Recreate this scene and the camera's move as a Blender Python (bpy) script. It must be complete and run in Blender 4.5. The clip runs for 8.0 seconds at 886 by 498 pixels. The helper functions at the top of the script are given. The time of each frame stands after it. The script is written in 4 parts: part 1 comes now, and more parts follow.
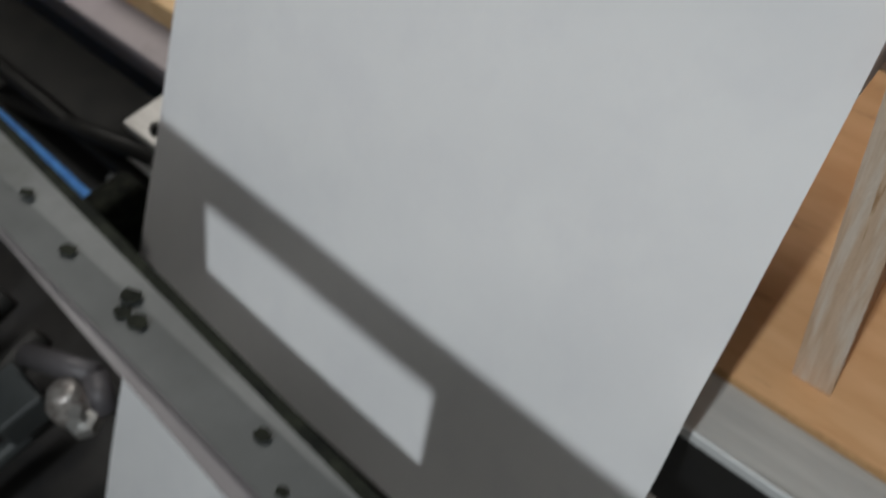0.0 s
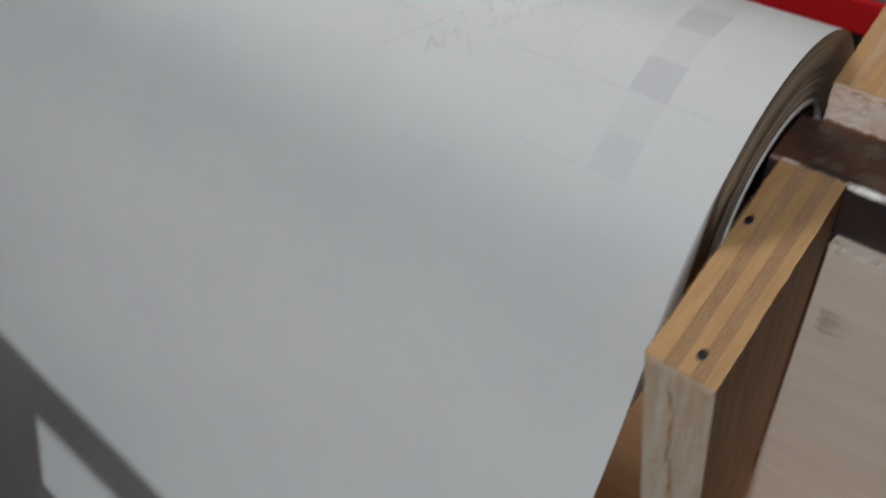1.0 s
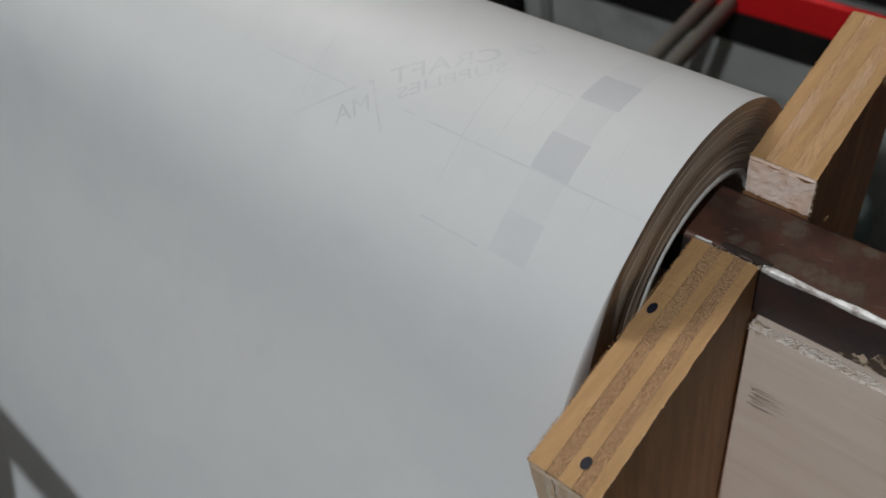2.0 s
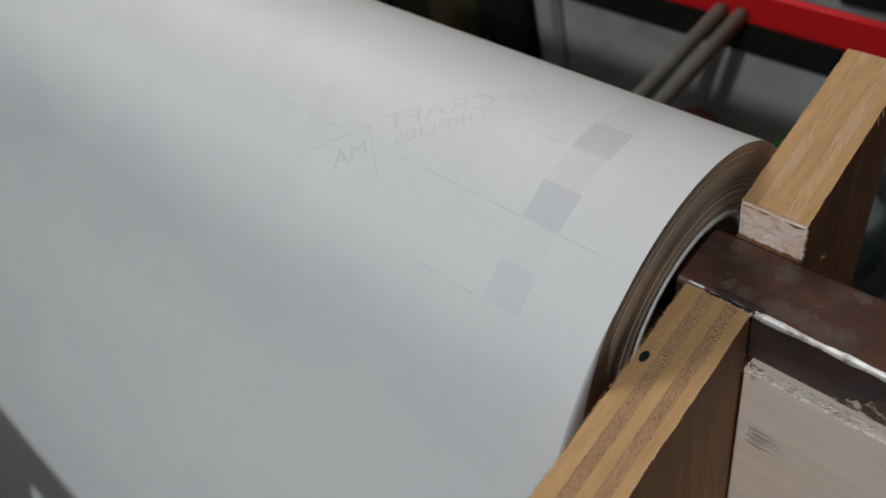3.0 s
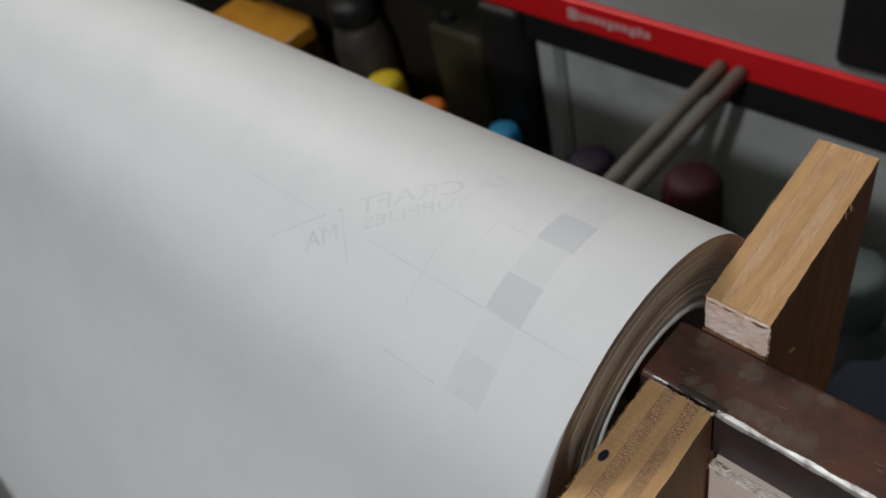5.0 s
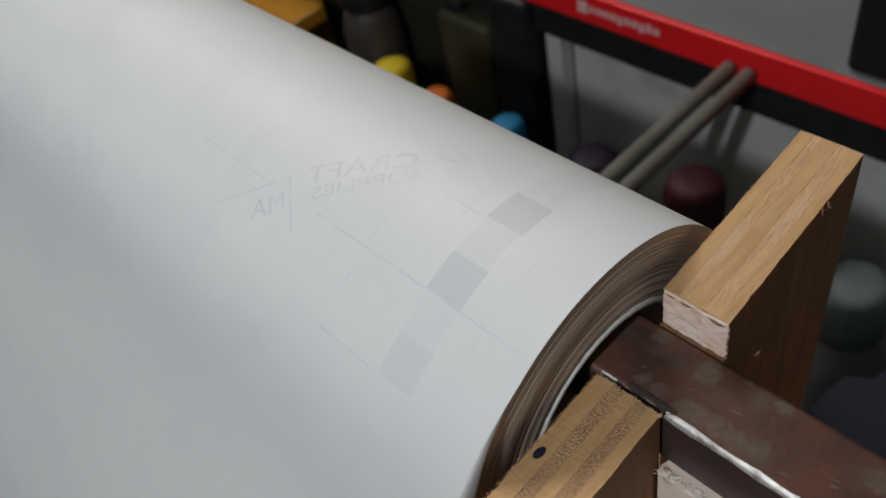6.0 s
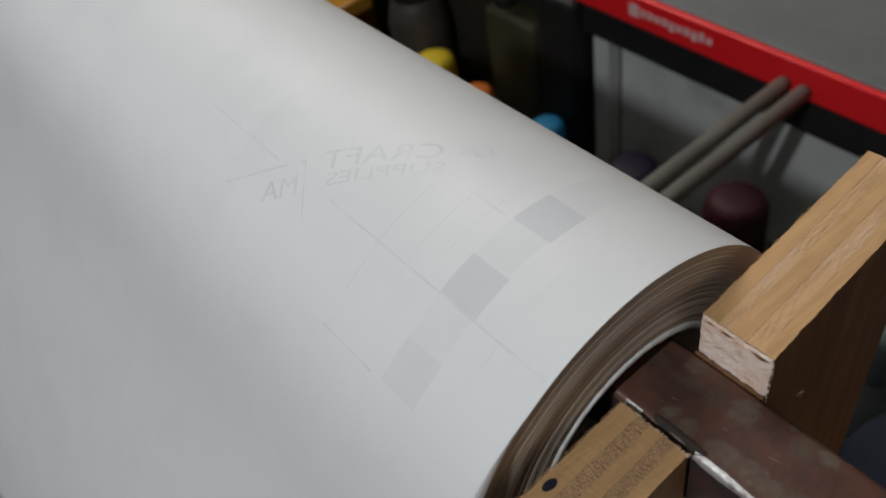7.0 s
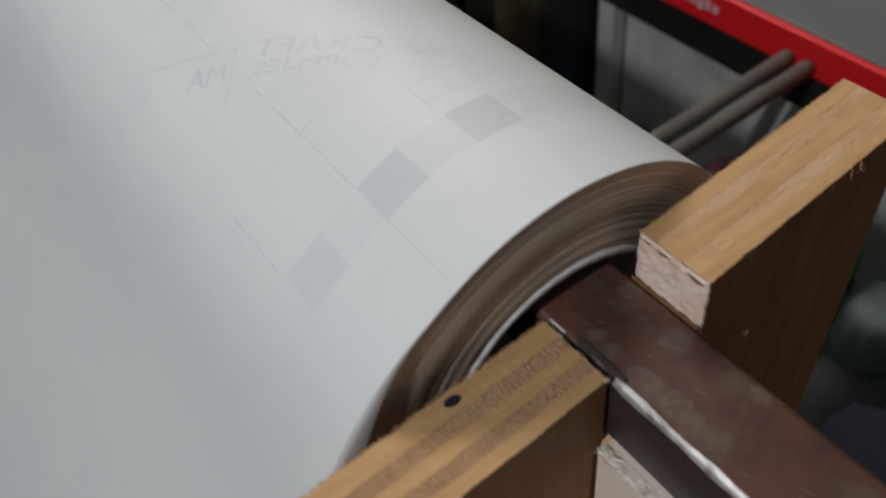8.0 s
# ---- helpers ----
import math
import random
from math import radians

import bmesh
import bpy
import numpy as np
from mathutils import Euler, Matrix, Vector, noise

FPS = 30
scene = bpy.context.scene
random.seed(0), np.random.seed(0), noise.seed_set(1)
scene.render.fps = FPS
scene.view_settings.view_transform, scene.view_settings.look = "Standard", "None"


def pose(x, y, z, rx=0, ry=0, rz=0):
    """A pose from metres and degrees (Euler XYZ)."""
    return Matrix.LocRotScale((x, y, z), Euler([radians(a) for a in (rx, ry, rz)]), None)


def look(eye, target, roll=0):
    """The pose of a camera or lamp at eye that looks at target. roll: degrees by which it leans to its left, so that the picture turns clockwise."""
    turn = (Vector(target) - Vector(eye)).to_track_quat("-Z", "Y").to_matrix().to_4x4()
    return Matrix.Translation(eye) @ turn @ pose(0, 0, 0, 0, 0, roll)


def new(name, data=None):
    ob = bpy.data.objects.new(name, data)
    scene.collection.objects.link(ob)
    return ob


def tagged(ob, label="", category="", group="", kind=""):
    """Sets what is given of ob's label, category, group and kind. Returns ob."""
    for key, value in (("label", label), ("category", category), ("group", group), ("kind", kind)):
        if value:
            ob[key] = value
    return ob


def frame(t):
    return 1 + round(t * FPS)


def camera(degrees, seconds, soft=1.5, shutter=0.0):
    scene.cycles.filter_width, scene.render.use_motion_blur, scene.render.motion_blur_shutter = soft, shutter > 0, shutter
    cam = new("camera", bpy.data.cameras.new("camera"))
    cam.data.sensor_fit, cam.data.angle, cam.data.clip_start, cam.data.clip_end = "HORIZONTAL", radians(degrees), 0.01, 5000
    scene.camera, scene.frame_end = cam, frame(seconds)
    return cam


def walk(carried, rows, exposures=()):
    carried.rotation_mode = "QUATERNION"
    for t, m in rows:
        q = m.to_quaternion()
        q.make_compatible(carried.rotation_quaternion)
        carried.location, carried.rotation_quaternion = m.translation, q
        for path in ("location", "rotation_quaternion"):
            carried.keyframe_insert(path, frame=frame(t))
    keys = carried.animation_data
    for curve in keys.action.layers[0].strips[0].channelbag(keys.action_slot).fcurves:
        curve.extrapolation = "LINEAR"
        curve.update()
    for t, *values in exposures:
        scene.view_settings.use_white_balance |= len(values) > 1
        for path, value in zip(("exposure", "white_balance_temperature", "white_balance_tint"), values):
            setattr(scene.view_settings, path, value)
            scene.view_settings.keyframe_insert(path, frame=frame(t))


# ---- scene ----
# One unit of the plan is 36 mm; the plan's origin is the top corner of the front plywood board,
# beside the steel tube, 1 m above the floor. x runs along the roll, y away from the camera.
U, H0 = 0.036, 1.0
cam = camera(55.8, 8.0, 1.6, 0.4)
cam.data.dof.use_dof = True
cam.data.dof.focus_distance = 0.24
cam.data.dof.aperture_fstop = 15.0
PATH = [
    (0.0, (0.0417, -0.3322, 0.1678), (-0.0812, -0.2360, -0.0275), -10.74),
    (0.1, (0.0378, -0.3208, 0.1739), (-0.0846, -0.2221, -0.0204), -10.58),
    (0.3, (0.0327, -0.2924, 0.1782), (-0.0897, -0.1913, -0.0150), -11.29),
    (0.5, (0.0286, -0.2544, 0.1869), (-0.0930, -0.1561, -0.0081), -13.04),
    (0.7, (0.0319, -0.2375, 0.1892), (-0.0899, -0.1335, -0.0028), -11.92),
    (1.0, (0.0403, -0.1994, 0.1921), (-0.0838, -0.0914, 0.0038), -11.32),
    (1.5, (0.0527, -0.1650, 0.1933), (-0.0754, -0.0607, 0.0056), -13.05),
    (3.0, (0.0574, -0.1377, 0.2061), (-0.0792, -0.0413, 0.0202), -17.23),
    (3.5, (0.0608, -0.1336, 0.2112), (-0.0771, -0.0355, 0.0272), -17.63),
    (4.0, (0.0635, -0.1302, 0.2167), (-0.0769, -0.0312, 0.0351), -17.92),
    (4.5, (0.0595, -0.1245, 0.2201), (-0.0836, -0.0243, 0.0412), -17.60),
    (6.0, (0.0684, -0.1002, 0.1950), (-0.0773, -0.0031, 0.0165), -14.26),
    (6.5, (0.0634, -0.0931, 0.1919), (-0.0856, 0.0009, 0.0146), -13.11),
    (7.0, (0.0577, -0.0893, 0.1800), (-0.0936, 0.0006, 0.0025), -11.84),
    (7.5, (0.0587, -0.0851, 0.1700), (-0.0926, 0.0023, -0.0088), -9.97),
    (8.0, (0.0680, -0.0762, 0.1519), (-0.0796, 0.0094, -0.0309), -7.95),
]
walk(cam, [(t, look((e[0], e[1], e[2] + H0), (g[0], g[1], g[2] + H0), r)) for t, e, g, r in PATH],
     [(0.0, 0.38), (0.3, 0.30), (0.5, 0.18), (0.9, 0.0), (1.5, -0.02), (3.0, 0.06), (6.0, 0.19), (8.0, 0.16)])

# ---- world and lights ----
world = bpy.data.worlds.new("world")
scene.world = world
world.use_nodes = True
world.node_tree.nodes["Background"].inputs[0].default_value = (0.8, 0.9, 1.0, 1)
world.node_tree.nodes["Background"].inputs[1].default_value = 0.009


def V(x, y, z):
    return Vector((x * U, y * U, z * U + H0))


def lamp(name, kind, m, watts, colour, size):
    data = bpy.data.lights.new(name, kind)
    data.energy, data.color = watts, colour
    if kind == "AREA":
        data.shape, data.size, data.size_y = "RECTANGLE", size[0], size[1]
    else:
        data.shadow_soft_size = size
    ob = new(name, data)
    ob.matrix_world = m
    return ob


lamp("work_lamp_light", "POINT", Matrix.Translation(V(2.0, -29.2, 28.7)), 36.0, (0.92, 0.97, 1.0), 0.034)
# added overhead fill: an unseen source, placed to balance the roll against the sheet
lamp("overhead_fill", "AREA", look((-1.5, 0.6, 2.62), (-0.2, 0.0, 1.0)), 34.0, (1.0, 0.955, 0.90), (1.2, 0.55))

# ---- materials ----


def material(name, colour, rough=0.6, metal=0.0, second=None, scale=30.0, mix=(0.35, 0.65), bump=0.0, bump_scale=200.0,
             stretch=(1, 1, 1), third=None, third_scale=6.0, third_mix=(0.55, 0.75), coat=0.0, rough_var=0.1, detail=6.0):
    """Two colours mixed by a stretched noise, a third in larger stains, fine bump; object coordinates in metres."""
    m = bpy.data.materials.new(name)
    m.use_nodes = True
    nodes, link = m.node_tree.nodes, m.node_tree.links.new
    b = nodes["Principled BSDF"]
    b.inputs["Metallic"].default_value = metal
    b.inputs["Coat Weight"].default_value = coat
    co = nodes.new("ShaderNodeTexCoord")
    mp = nodes.new("ShaderNodeMapping")
    mp.inputs["Scale"].default_value = stretch
    link(co.outputs["Object"], mp.inputs["Vector"])

    def noise_ramp(s, lo, hi, det=detail):
        n = nodes.new("ShaderNodeTexNoise")
        n.inputs["Scale"].default_value, n.inputs["Detail"].default_value = s, det
        n.inputs["Roughness"].default_value = 0.62
        link(mp.outputs[0], n.inputs["Vector"])
        r = nodes.new("ShaderNodeMapRange")
        r.inputs["From Min"].default_value, r.inputs["From Max"].default_value = lo, hi
        link(n.outputs["Fac"], r.inputs["Value"])
        return r.outputs[0], n.outputs["Fac"]

    def mixed(fac, a, c):
        x = nodes.new("ShaderNodeMix")
        x.data_type = "RGBA"
        link(fac, x.inputs["Factor"])
        for k, v in ((6, a), (7, c)):
            if isinstance(v, tuple):
                x.inputs[k].default_value = (*v, 1)
            else:
                link(v, x.inputs[k])
        return x.outputs[2]

    second = second or tuple(c * 0.85 for c in colour)
    f, raw = noise_ramp(scale, *mix)
    out = mixed(f, colour, second)
    if third:
        g, _ = noise_ramp(third_scale, *third_mix)
        out = mixed(g, out, third)
    link(out, b.inputs["Base Color"])
    r = nodes.new("ShaderNodeMapRange")
    r.inputs["To Min"].default_value, r.inputs["To Max"].default_value = max(0.02, rough - rough_var), min(1, rough + rough_var)
    link(raw, r.inputs["Value"])
    link(r.outputs[0], b.inputs["Roughness"])
    if bump:
        _, h = noise_ramp(bump_scale, 0, 1)
        bp = nodes.new("ShaderNodeBump")
        bp.inputs["Strength"].default_value, bp.inputs["Distance"].default_value = bump, 0.001
        link(h, bp.inputs["Height"])
        link(bp.outputs[0], b.inputs["Normal"])
    return m


PAPER = material("white_paper", (0.821, 0.832, 0.840), 0.52, second=(0.788, 0.799, 0.814), scale=16, bump=0.02, bump_scale=900, third=(0.761, 0.771, 0.794), third_scale=26, third_mix=(0.5, 0.8))
PRINT = material("print_showing_through", (0.667, 0.683, 0.716), 0.52, second=(0.706, 0.716, 0.744), scale=60)
PRINT_SOFT = material("faint_print_showing_through", (0.766, 0.777, 0.796), 0.52, second=(0.804, 0.816, 0.827), scale=45)
PRINT_FADED = material("faded_print", (0.722, 0.735, 0.761), 0.52, second=(0.766, 0.777, 0.796), scale=60)
PRINT_LINE = material("thin_print_lines", (0.673, 0.683, 0.711), 0.52, second=(0.788, 0.799, 0.816), scale=110)
PRINT_TEXT = material("faint_lettering", (0.667, 0.678, 0.706), 0.52, second=(0.771, 0.782, 0.799), scale=130)
for _m in (PAPER, PRINT, PRINT_SOFT, PRINT_FADED, PRINT_LINE, PRINT_TEXT):
    _m.node_tree.nodes["Principled BSDF"].inputs["Specular IOR Level"].default_value = 0.33
# paper lets some light through
for _m in (PAPER, PRINT, PRINT_SOFT, PRINT_FADED, PRINT_LINE, PRINT_TEXT):
    _n, _l = _m.node_tree.nodes, _m.node_tree.links.new
    _tr, _mx = _n.new("ShaderNodeBsdfTranslucent"), _n.new("ShaderNodeMixShader")
    _tr.inputs["Color"].default_value, _mx.inputs[0].default_value = (0.80, 0.80, 0.79, 1), 0.15
    _l(_n["Principled BSDF"].outputs[0], _mx.inputs[1])
    _l(_tr.outputs[0], _mx.inputs[2])
    _l(_mx.outputs[0], _n["Material Output"].inputs[0])
CORE = material("white_core_board", (0.80, 0.79, 0.77), 0.5, second=(0.6, 0.58, 0.55), scale=250, bump=0.3, bump_scale=900)
WOOD_L = material("light_veneer", (0.61, 0.362, 0.166), 0.68, second=(0.505, 0.29, 0.129), scale=60, stretch=(6, 0.7, 6), bump=0.5, bump_scale=420, third=(0.42, 0.235, 0.105), third_scale=22, third_mix=(0.58, 0.8))
WOOD_D = material("rough_cross_veneer", (0.50, 0.30, 0.16), 0.85, second=(0.33, 0.185, 0.095), scale=800, mix=(0.38, 0.80), bump=0.8, bump_scale=1400, third=(0.56, 0.345, 0.18), third_scale=110, third_mix=(0.42, 0.78))
WOOD_D2 = material("smooth_cross_veneer", (0.60, 0.365, 0.185), 0.75, second=(0.45, 0.265, 0.135), scale=70, mix=(0.40, 0.72), stretch=(3, 0.8, 3), bump=0.4, bump_scale=700, third=(0.60, 0.40, 0.26), third_scale=30, third_mix=(0.52, 0.66))
WOOD_F = material("board_face_veneer", (0.35, 0.165, 0.052), 0.6, second=(0.235, 0.106, 0.034), scale=40, stretch=(5, 5, 0.5), bump=0.35, bump_scale=300, third=(0.13, 0.06, 0.024), third_scale=14)
WOOD_END = material("pale_sawn_end", (0.72, 0.54, 0.39), 0.8, second=(0.60, 0.42, 0.27), scale=120, mix=(0.40, 0.75), stretch=(3, 3, 0.22), bump=0.9, bump_scale=700, third=(0.78, 0.67, 0.56), third_scale=70, third_mix=(0.45, 0.65))
WOOD_PAINT = material("whitish_painted_end", (0.93, 0.77, 0.68), 0.6, second=(0.84, 0.58, 0.45), scale=150, mix=(0.42, 0.66), bump=0.4, bump_scale=600, third=(0.45, 0.21, 0.09), third_scale=75, third_mix=(0.59, 0.72))
WOOD_PINK = material("pale_pinkish_plywood", (0.86, 0.73, 0.63), 0.62, second=(0.78, 0.64, 0.545), scale=26, stretch=(0.5, 3, 5), bump=0.3, bump_scale=300, third=(0.46, 0.34, 0.26), third_scale=24, third_mix=(0.62, 0.80))
WOOD_BASE = material("orange_plywood", (0.72, 0.43, 0.22), 0.55, second=(0.62, 0.345, 0.16), scale=22, stretch=(0.6, 4, 4), bump=0.2, bump_scale=260, third=(0.34, 0.16, 0.07), third_scale=25, third_mix=(0.62, 0.8))
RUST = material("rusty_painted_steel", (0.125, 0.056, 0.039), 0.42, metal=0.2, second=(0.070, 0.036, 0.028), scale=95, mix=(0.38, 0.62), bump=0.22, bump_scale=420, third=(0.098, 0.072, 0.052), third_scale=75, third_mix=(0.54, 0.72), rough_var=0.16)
# darker, greyer steel for the tube's front faces
RUST_FRONT = material("darker_front_steel", (0.062, 0.044, 0.044), 0.38, metal=0.3, second=(0.042, 0.033, 0.034), scale=45, bump=0.12, bump_scale=350, third=(0.085, 0.042, 0.034), third_scale=30, third_mix=(0.5, 0.7))


def add_spots(m, spots, colour):
    """Old soft-edged drips on the paint: x, y and radius in the plan."""
    nodes, link = m.node_tree.nodes, m.node_tree.links.new
    b = nodes["Principled BSDF"]
    before = b.inputs["Base Color"].links[0].from_socket
    co = nodes.new("ShaderNodeTexCoord")
    nz = nodes.new("ShaderNodeTexNoise")
    nz.inputs["Scale"].default_value, nz.inputs["Detail"].default_value = 420, 4
    link(co.outputs["Object"], nz.inputs["Vector"])
    off = nodes.new("ShaderNodeVectorMath")
    off.operation = "MULTIPLY_ADD"
    off.inputs[1].default_value = (0.0045, 0.0045, 0)
    link(nz.outputs["Color"], off.inputs[0])
    link(co.outputs["Object"], off.inputs[2])
    total = None
    for x, y, r, amount in spots:
        d = nodes.new("ShaderNodeVectorMath")
        d.operation = "DISTANCE"
        link(off.outputs[0], d.inputs[0])
        d.inputs[1].default_value = V(x, y, -0.05) + Vector((0.00225, 0.00225, 0))
        ramp = nodes.new("ShaderNodeMapRange")
        ramp.interpolation_type = "SMOOTHSTEP"
        for key, v in (("From Min", r * U * 0.9), ("From Max", r * U * 0.5), ("To Min", 0.0), ("To Max", amount)):
            ramp.inputs[key].default_value = v
        link(d.outputs["Value"], ramp.inputs["Value"])
        if total is None:
            total = ramp.outputs[0]
        else:
            hi = nodes.new("ShaderNodeMath")
            hi.operation = "MAXIMUM"
            link(total, hi.inputs[0])
            link(ramp.outputs[0], hi.inputs[1])
            total = hi.outputs[0]
    patchy = nodes.new("ShaderNodeMapRange")
    patchy.inputs["From Min"].default_value, patchy.inputs["From Max"].default_value = 0.3, 0.62
    patchy.inputs["To Min"].default_value = 0.35
    link(nz.outputs["Fac"], patchy.inputs["Value"])
    times = nodes.new("ShaderNodeMath")
    times.operation = "MULTIPLY"
    link(total, times.inputs[0])
    link(patchy.outputs[0], times.inputs[1])
    x = nodes.new("ShaderNodeMix")
    x.data_type = "RGBA"
    link(times.outputs[0], x.inputs["Factor"])
    link(before, x.inputs[6])
    x.inputs[7].default_value = (*colour, 1)
    link(x.outputs[2], b.inputs["Base Color"])


add_spots(RUST, ((-0.45, 0.60, 0.11, 0.7), (0.0, 0.52, 0.15, 0.9), (0.29, 0.64, 0.05, 0.9), (0.58, 0.60, 0.09, 1.0), (-0.33, 0.18, 0.08, 0.9), (-0.18, 0.17, 0.09, 0.8),
                 (0.06, 0.17, 0.12, 0.7), (0.16, 0.18, 0.12, 0.7), (0.26, 0.18, 0.12, 0.7), (0.36, 0.17, 0.12, 0.7), (0.46, 0.17, 0.12, 0.7), (0.62, 0.20, 0.12, 0.5), (1.35, 0.5, 0.14, 0.8)), (0.140, 0.110, 0.082))
SCUFF = material("scuffed_paint", (0.16, 0.125, 0.11), 0.45, metal=0.3)
PEEL = material("peeled_paint", (0.66, 0.53, 0.40), 0.75, second=(0.50, 0.37, 0.25), scale=160, bump=0.3, bump_scale=800, third=(0.085, 0.055, 0.04), third_scale=120, third_mix=(0.50, 0.57))
BARE = material("bare_worn_steel", (0.52, 0.50, 0.48), 0.46, metal=0.8, second=(0.17, 0.12, 0.105), scale=210, mix=(0.46, 0.68), bump=0.2, bump_scale=600)
STEEL = material("grey_painted_steel", (0.062, 0.069, 0.071), 0.5, metal=0.2, second=(0.045, 0.051, 0.052), scale=25, bump=0.12, bump_scale=300, third=(0.035, 0.041, 0.036), third_scale=18)
STEEL_2 = material("mauve_grey_steel", (0.098, 0.094, 0.102), 0.5, metal=0.2, second=(0.08, 0.076, 0.082), scale=22, bump=0.1, bump_scale=300)
ROD = material("grey_rod_paint", (0.21, 0.212, 0.185), 0.5, second=(0.17, 0.173, 0.15), scale=25)
ALU = material("dull_aluminium", (0.47, 0.47, 0.46), 0.38, metal=0.75, second=(0.36, 0.36, 0.35), scale=40, stretch=(0.3, 3, 3), bump=0.1, bump_scale=300, third=(0.25, 0.25, 0.24), third_scale=20)
BLACK = material("black_paint", (0.012, 0.012, 0.013), 0.5, second=(0.02, 0.019, 0.018), scale=30)
DARK = material("dark_machine_grey", (0.018, 0.019, 0.019), 0.5, metal=0.1, second=(0.03, 0.029, 0.027), scale=20, third=(0.02, 0.02, 0.02), third_scale=10)
RED = material("red_enamel", (0.85, 0.014, 0.02), 0.42, second=(0.76, 0.012, 0.017), scale=18)
LABEL = material("white_lettering_paint", (0.80, 0.50, 0.50), 0.6)
GREYTOP = material("grey_worktop", (0.16, 0.165, 0.165), 0.6, second=(0.13, 0.135, 0.135), scale=12, third=(0.10, 0.102, 0.102), third_scale=9, third_mix=(0.55, 0.72))
ZINC = material("zinc_plate", (0.56, 0.555, 0.53), 0.45, metal=0.25, second=(0.46, 0.455, 0.435), scale=40, stretch=(0.3, 3, 3), bump=0.1, bump_scale=300, third=(0.34, 0.335, 0.31), third_scale=22)
PANEL = material("pale_grey_panel", (0.62, 0.63, 0.605), 0.5, second=(0.50, 0.51, 0.495), scale=9, third=(0.30, 0.30, 0.285), third_scale=7)
CONCRETE = material("concrete", (0.24, 0.235, 0.22), 0.85, second=(0.18, 0.175, 0.165), scale=8, bump=0.3, bump_scale=80, third=(0.13, 0.13, 0.12), third_scale=3)
PLASTER = material("grey_plaster", (0.22, 0.215, 0.205), 0.85, second=(0.18, 0.175, 0.165), scale=3, bump=0.2, bump_scale=90)
NAVY = material("navy_cloth", (0.008, 0.011, 0.024), 0.85, second=(0.013, 0.018, 0.035), scale=40, bump=0.5, bump_scale=900)
BLUE_TUBE = material("blue_air_hose", (0.10, 0.33, 0.78), 0.35, second=(0.06, 0.22, 0.62), scale=60)
MAUVE = material("mauve_grey_beam", (0.27, 0.235, 0.24), 0.5, second=(0.23, 0.20, 0.205), scale=14, third=(0.17, 0.15, 0.15), third_scale=9)
TAN = material("tan_block", (0.56, 0.38, 0.20), 0.6, second=(0.48, 0.31, 0.15), scale=35)
INK = material("blue_ink_mark", (0.008, 0.009, 0.022), 0.6)
AMBER = material("amber_plastic", (0.42, 0.20, 0.02), 0.35, second=(0.33, 0.14, 0.012), scale=20)
UMBER = material("dark_umber_board", (0.035, 0.028, 0.018), 0.7, second=(0.022, 0.018, 0.012), scale=14, third=(0.05, 0.045, 0.02), third_scale=9)
RUBBER = material("black_rubber", (0.01, 0.01, 0.01), 0.8)
for _m in (BLACK, DARK, RUBBER):
    _m.node_tree.nodes["Principled BSDF"].inputs["Specular IOR Level"].default_value = 0.3
DULL_BLACK = material("dull_black", (0.006, 0.007, 0.006), 0.9, second=(0.02, 0.022, 0.016), scale=90)
DULL_BLACK.node_tree.nodes["Principled BSDF"].inputs["Specular IOR Level"].default_value = 0.1
WHITE_P = material("white_plastic", (0.72, 0.74, 0.74), 0.35, second=(0.62, 0.64, 0.64), scale=25)


def plastic(name, c):
    return material(name, c, 0.66, second=tuple(v * 0.8 for v in c), scale=30)


def glassy(name, c, rough=0.12):
    m = bpy.data.materials.new(name)
    m.use_nodes = True
    b = m.node_tree.nodes["Principled BSDF"]
    b.inputs["Base Color"].default_value = (*c, 1)
    b.inputs["Roughness"].default_value = rough
    b.inputs["Transmission Weight"].default_value = 0.75
    b.inputs["IOR"].default_value = 1.4
    return m


BOTTLE = glassy("milky_bottle_plastic", (0.62, 0.68, 0.66), 0.3)

# ---- mesh helpers: plan units in, metres out ----


def finish(name, bm, mats, parent=None, smooth=False):
    me = bpy.data.meshes.new(name)
    bmesh.ops.recalc_face_normals(bm, faces=bm.faces)
    bm.to_mesh(me)
    bm.free()
    for m in mats if isinstance(mats, (list, tuple)) else [mats]:
        me.materials.append(m)
    if smooth:
        me.polygons.foreach_set("use_smooth", [True] * len(me.polygons))
    ob = new(name, me)
    if parent:
        ob.parent = parent
        ob.matrix_parent_inverse = parent.matrix_world.inverted()
    return ob


def part(name, bm, mats, parent, label="", smooth=False):
    ob = finish(name, bm, mats, parent, smooth)
    return tagged(ob, label) if label else ob


def base(name, x, y, z, label, category, group="", kind=""):
    """The Empty at a thing's base."""
    ob = new(name)
    ob.matrix_world = Matrix.Translation(V(x, y, z))
    bpy.context.view_layer.update()
    return tagged(ob, label, category, group, kind)


def box(lo, hi, bevel=0.02, segments=2):
    bm = bmesh.new()
    bmesh.ops.create_cube(bm, size=1.0)
    a, b = Vector(lo), Vector(hi)
    for v in bm.verts:
        v.co = V(*[a[k] + (v.co[k] + 0.5) * (b[k] - a[k]) for k in range(3)])
    if bevel:
        bmesh.ops.bevel(bm, geom=bm.edges[:], offset=bevel * U, segments=segments, profile=0.5, affect="EDGES")
    return bm


def join(*parts):
    out = bmesh.new()
    for p in parts:
        me = bpy.data.meshes.new("t")
        p.to_mesh(me)
        p.free()
        out.from_mesh(me)
        bpy.data.meshes.remove(me)
    return out


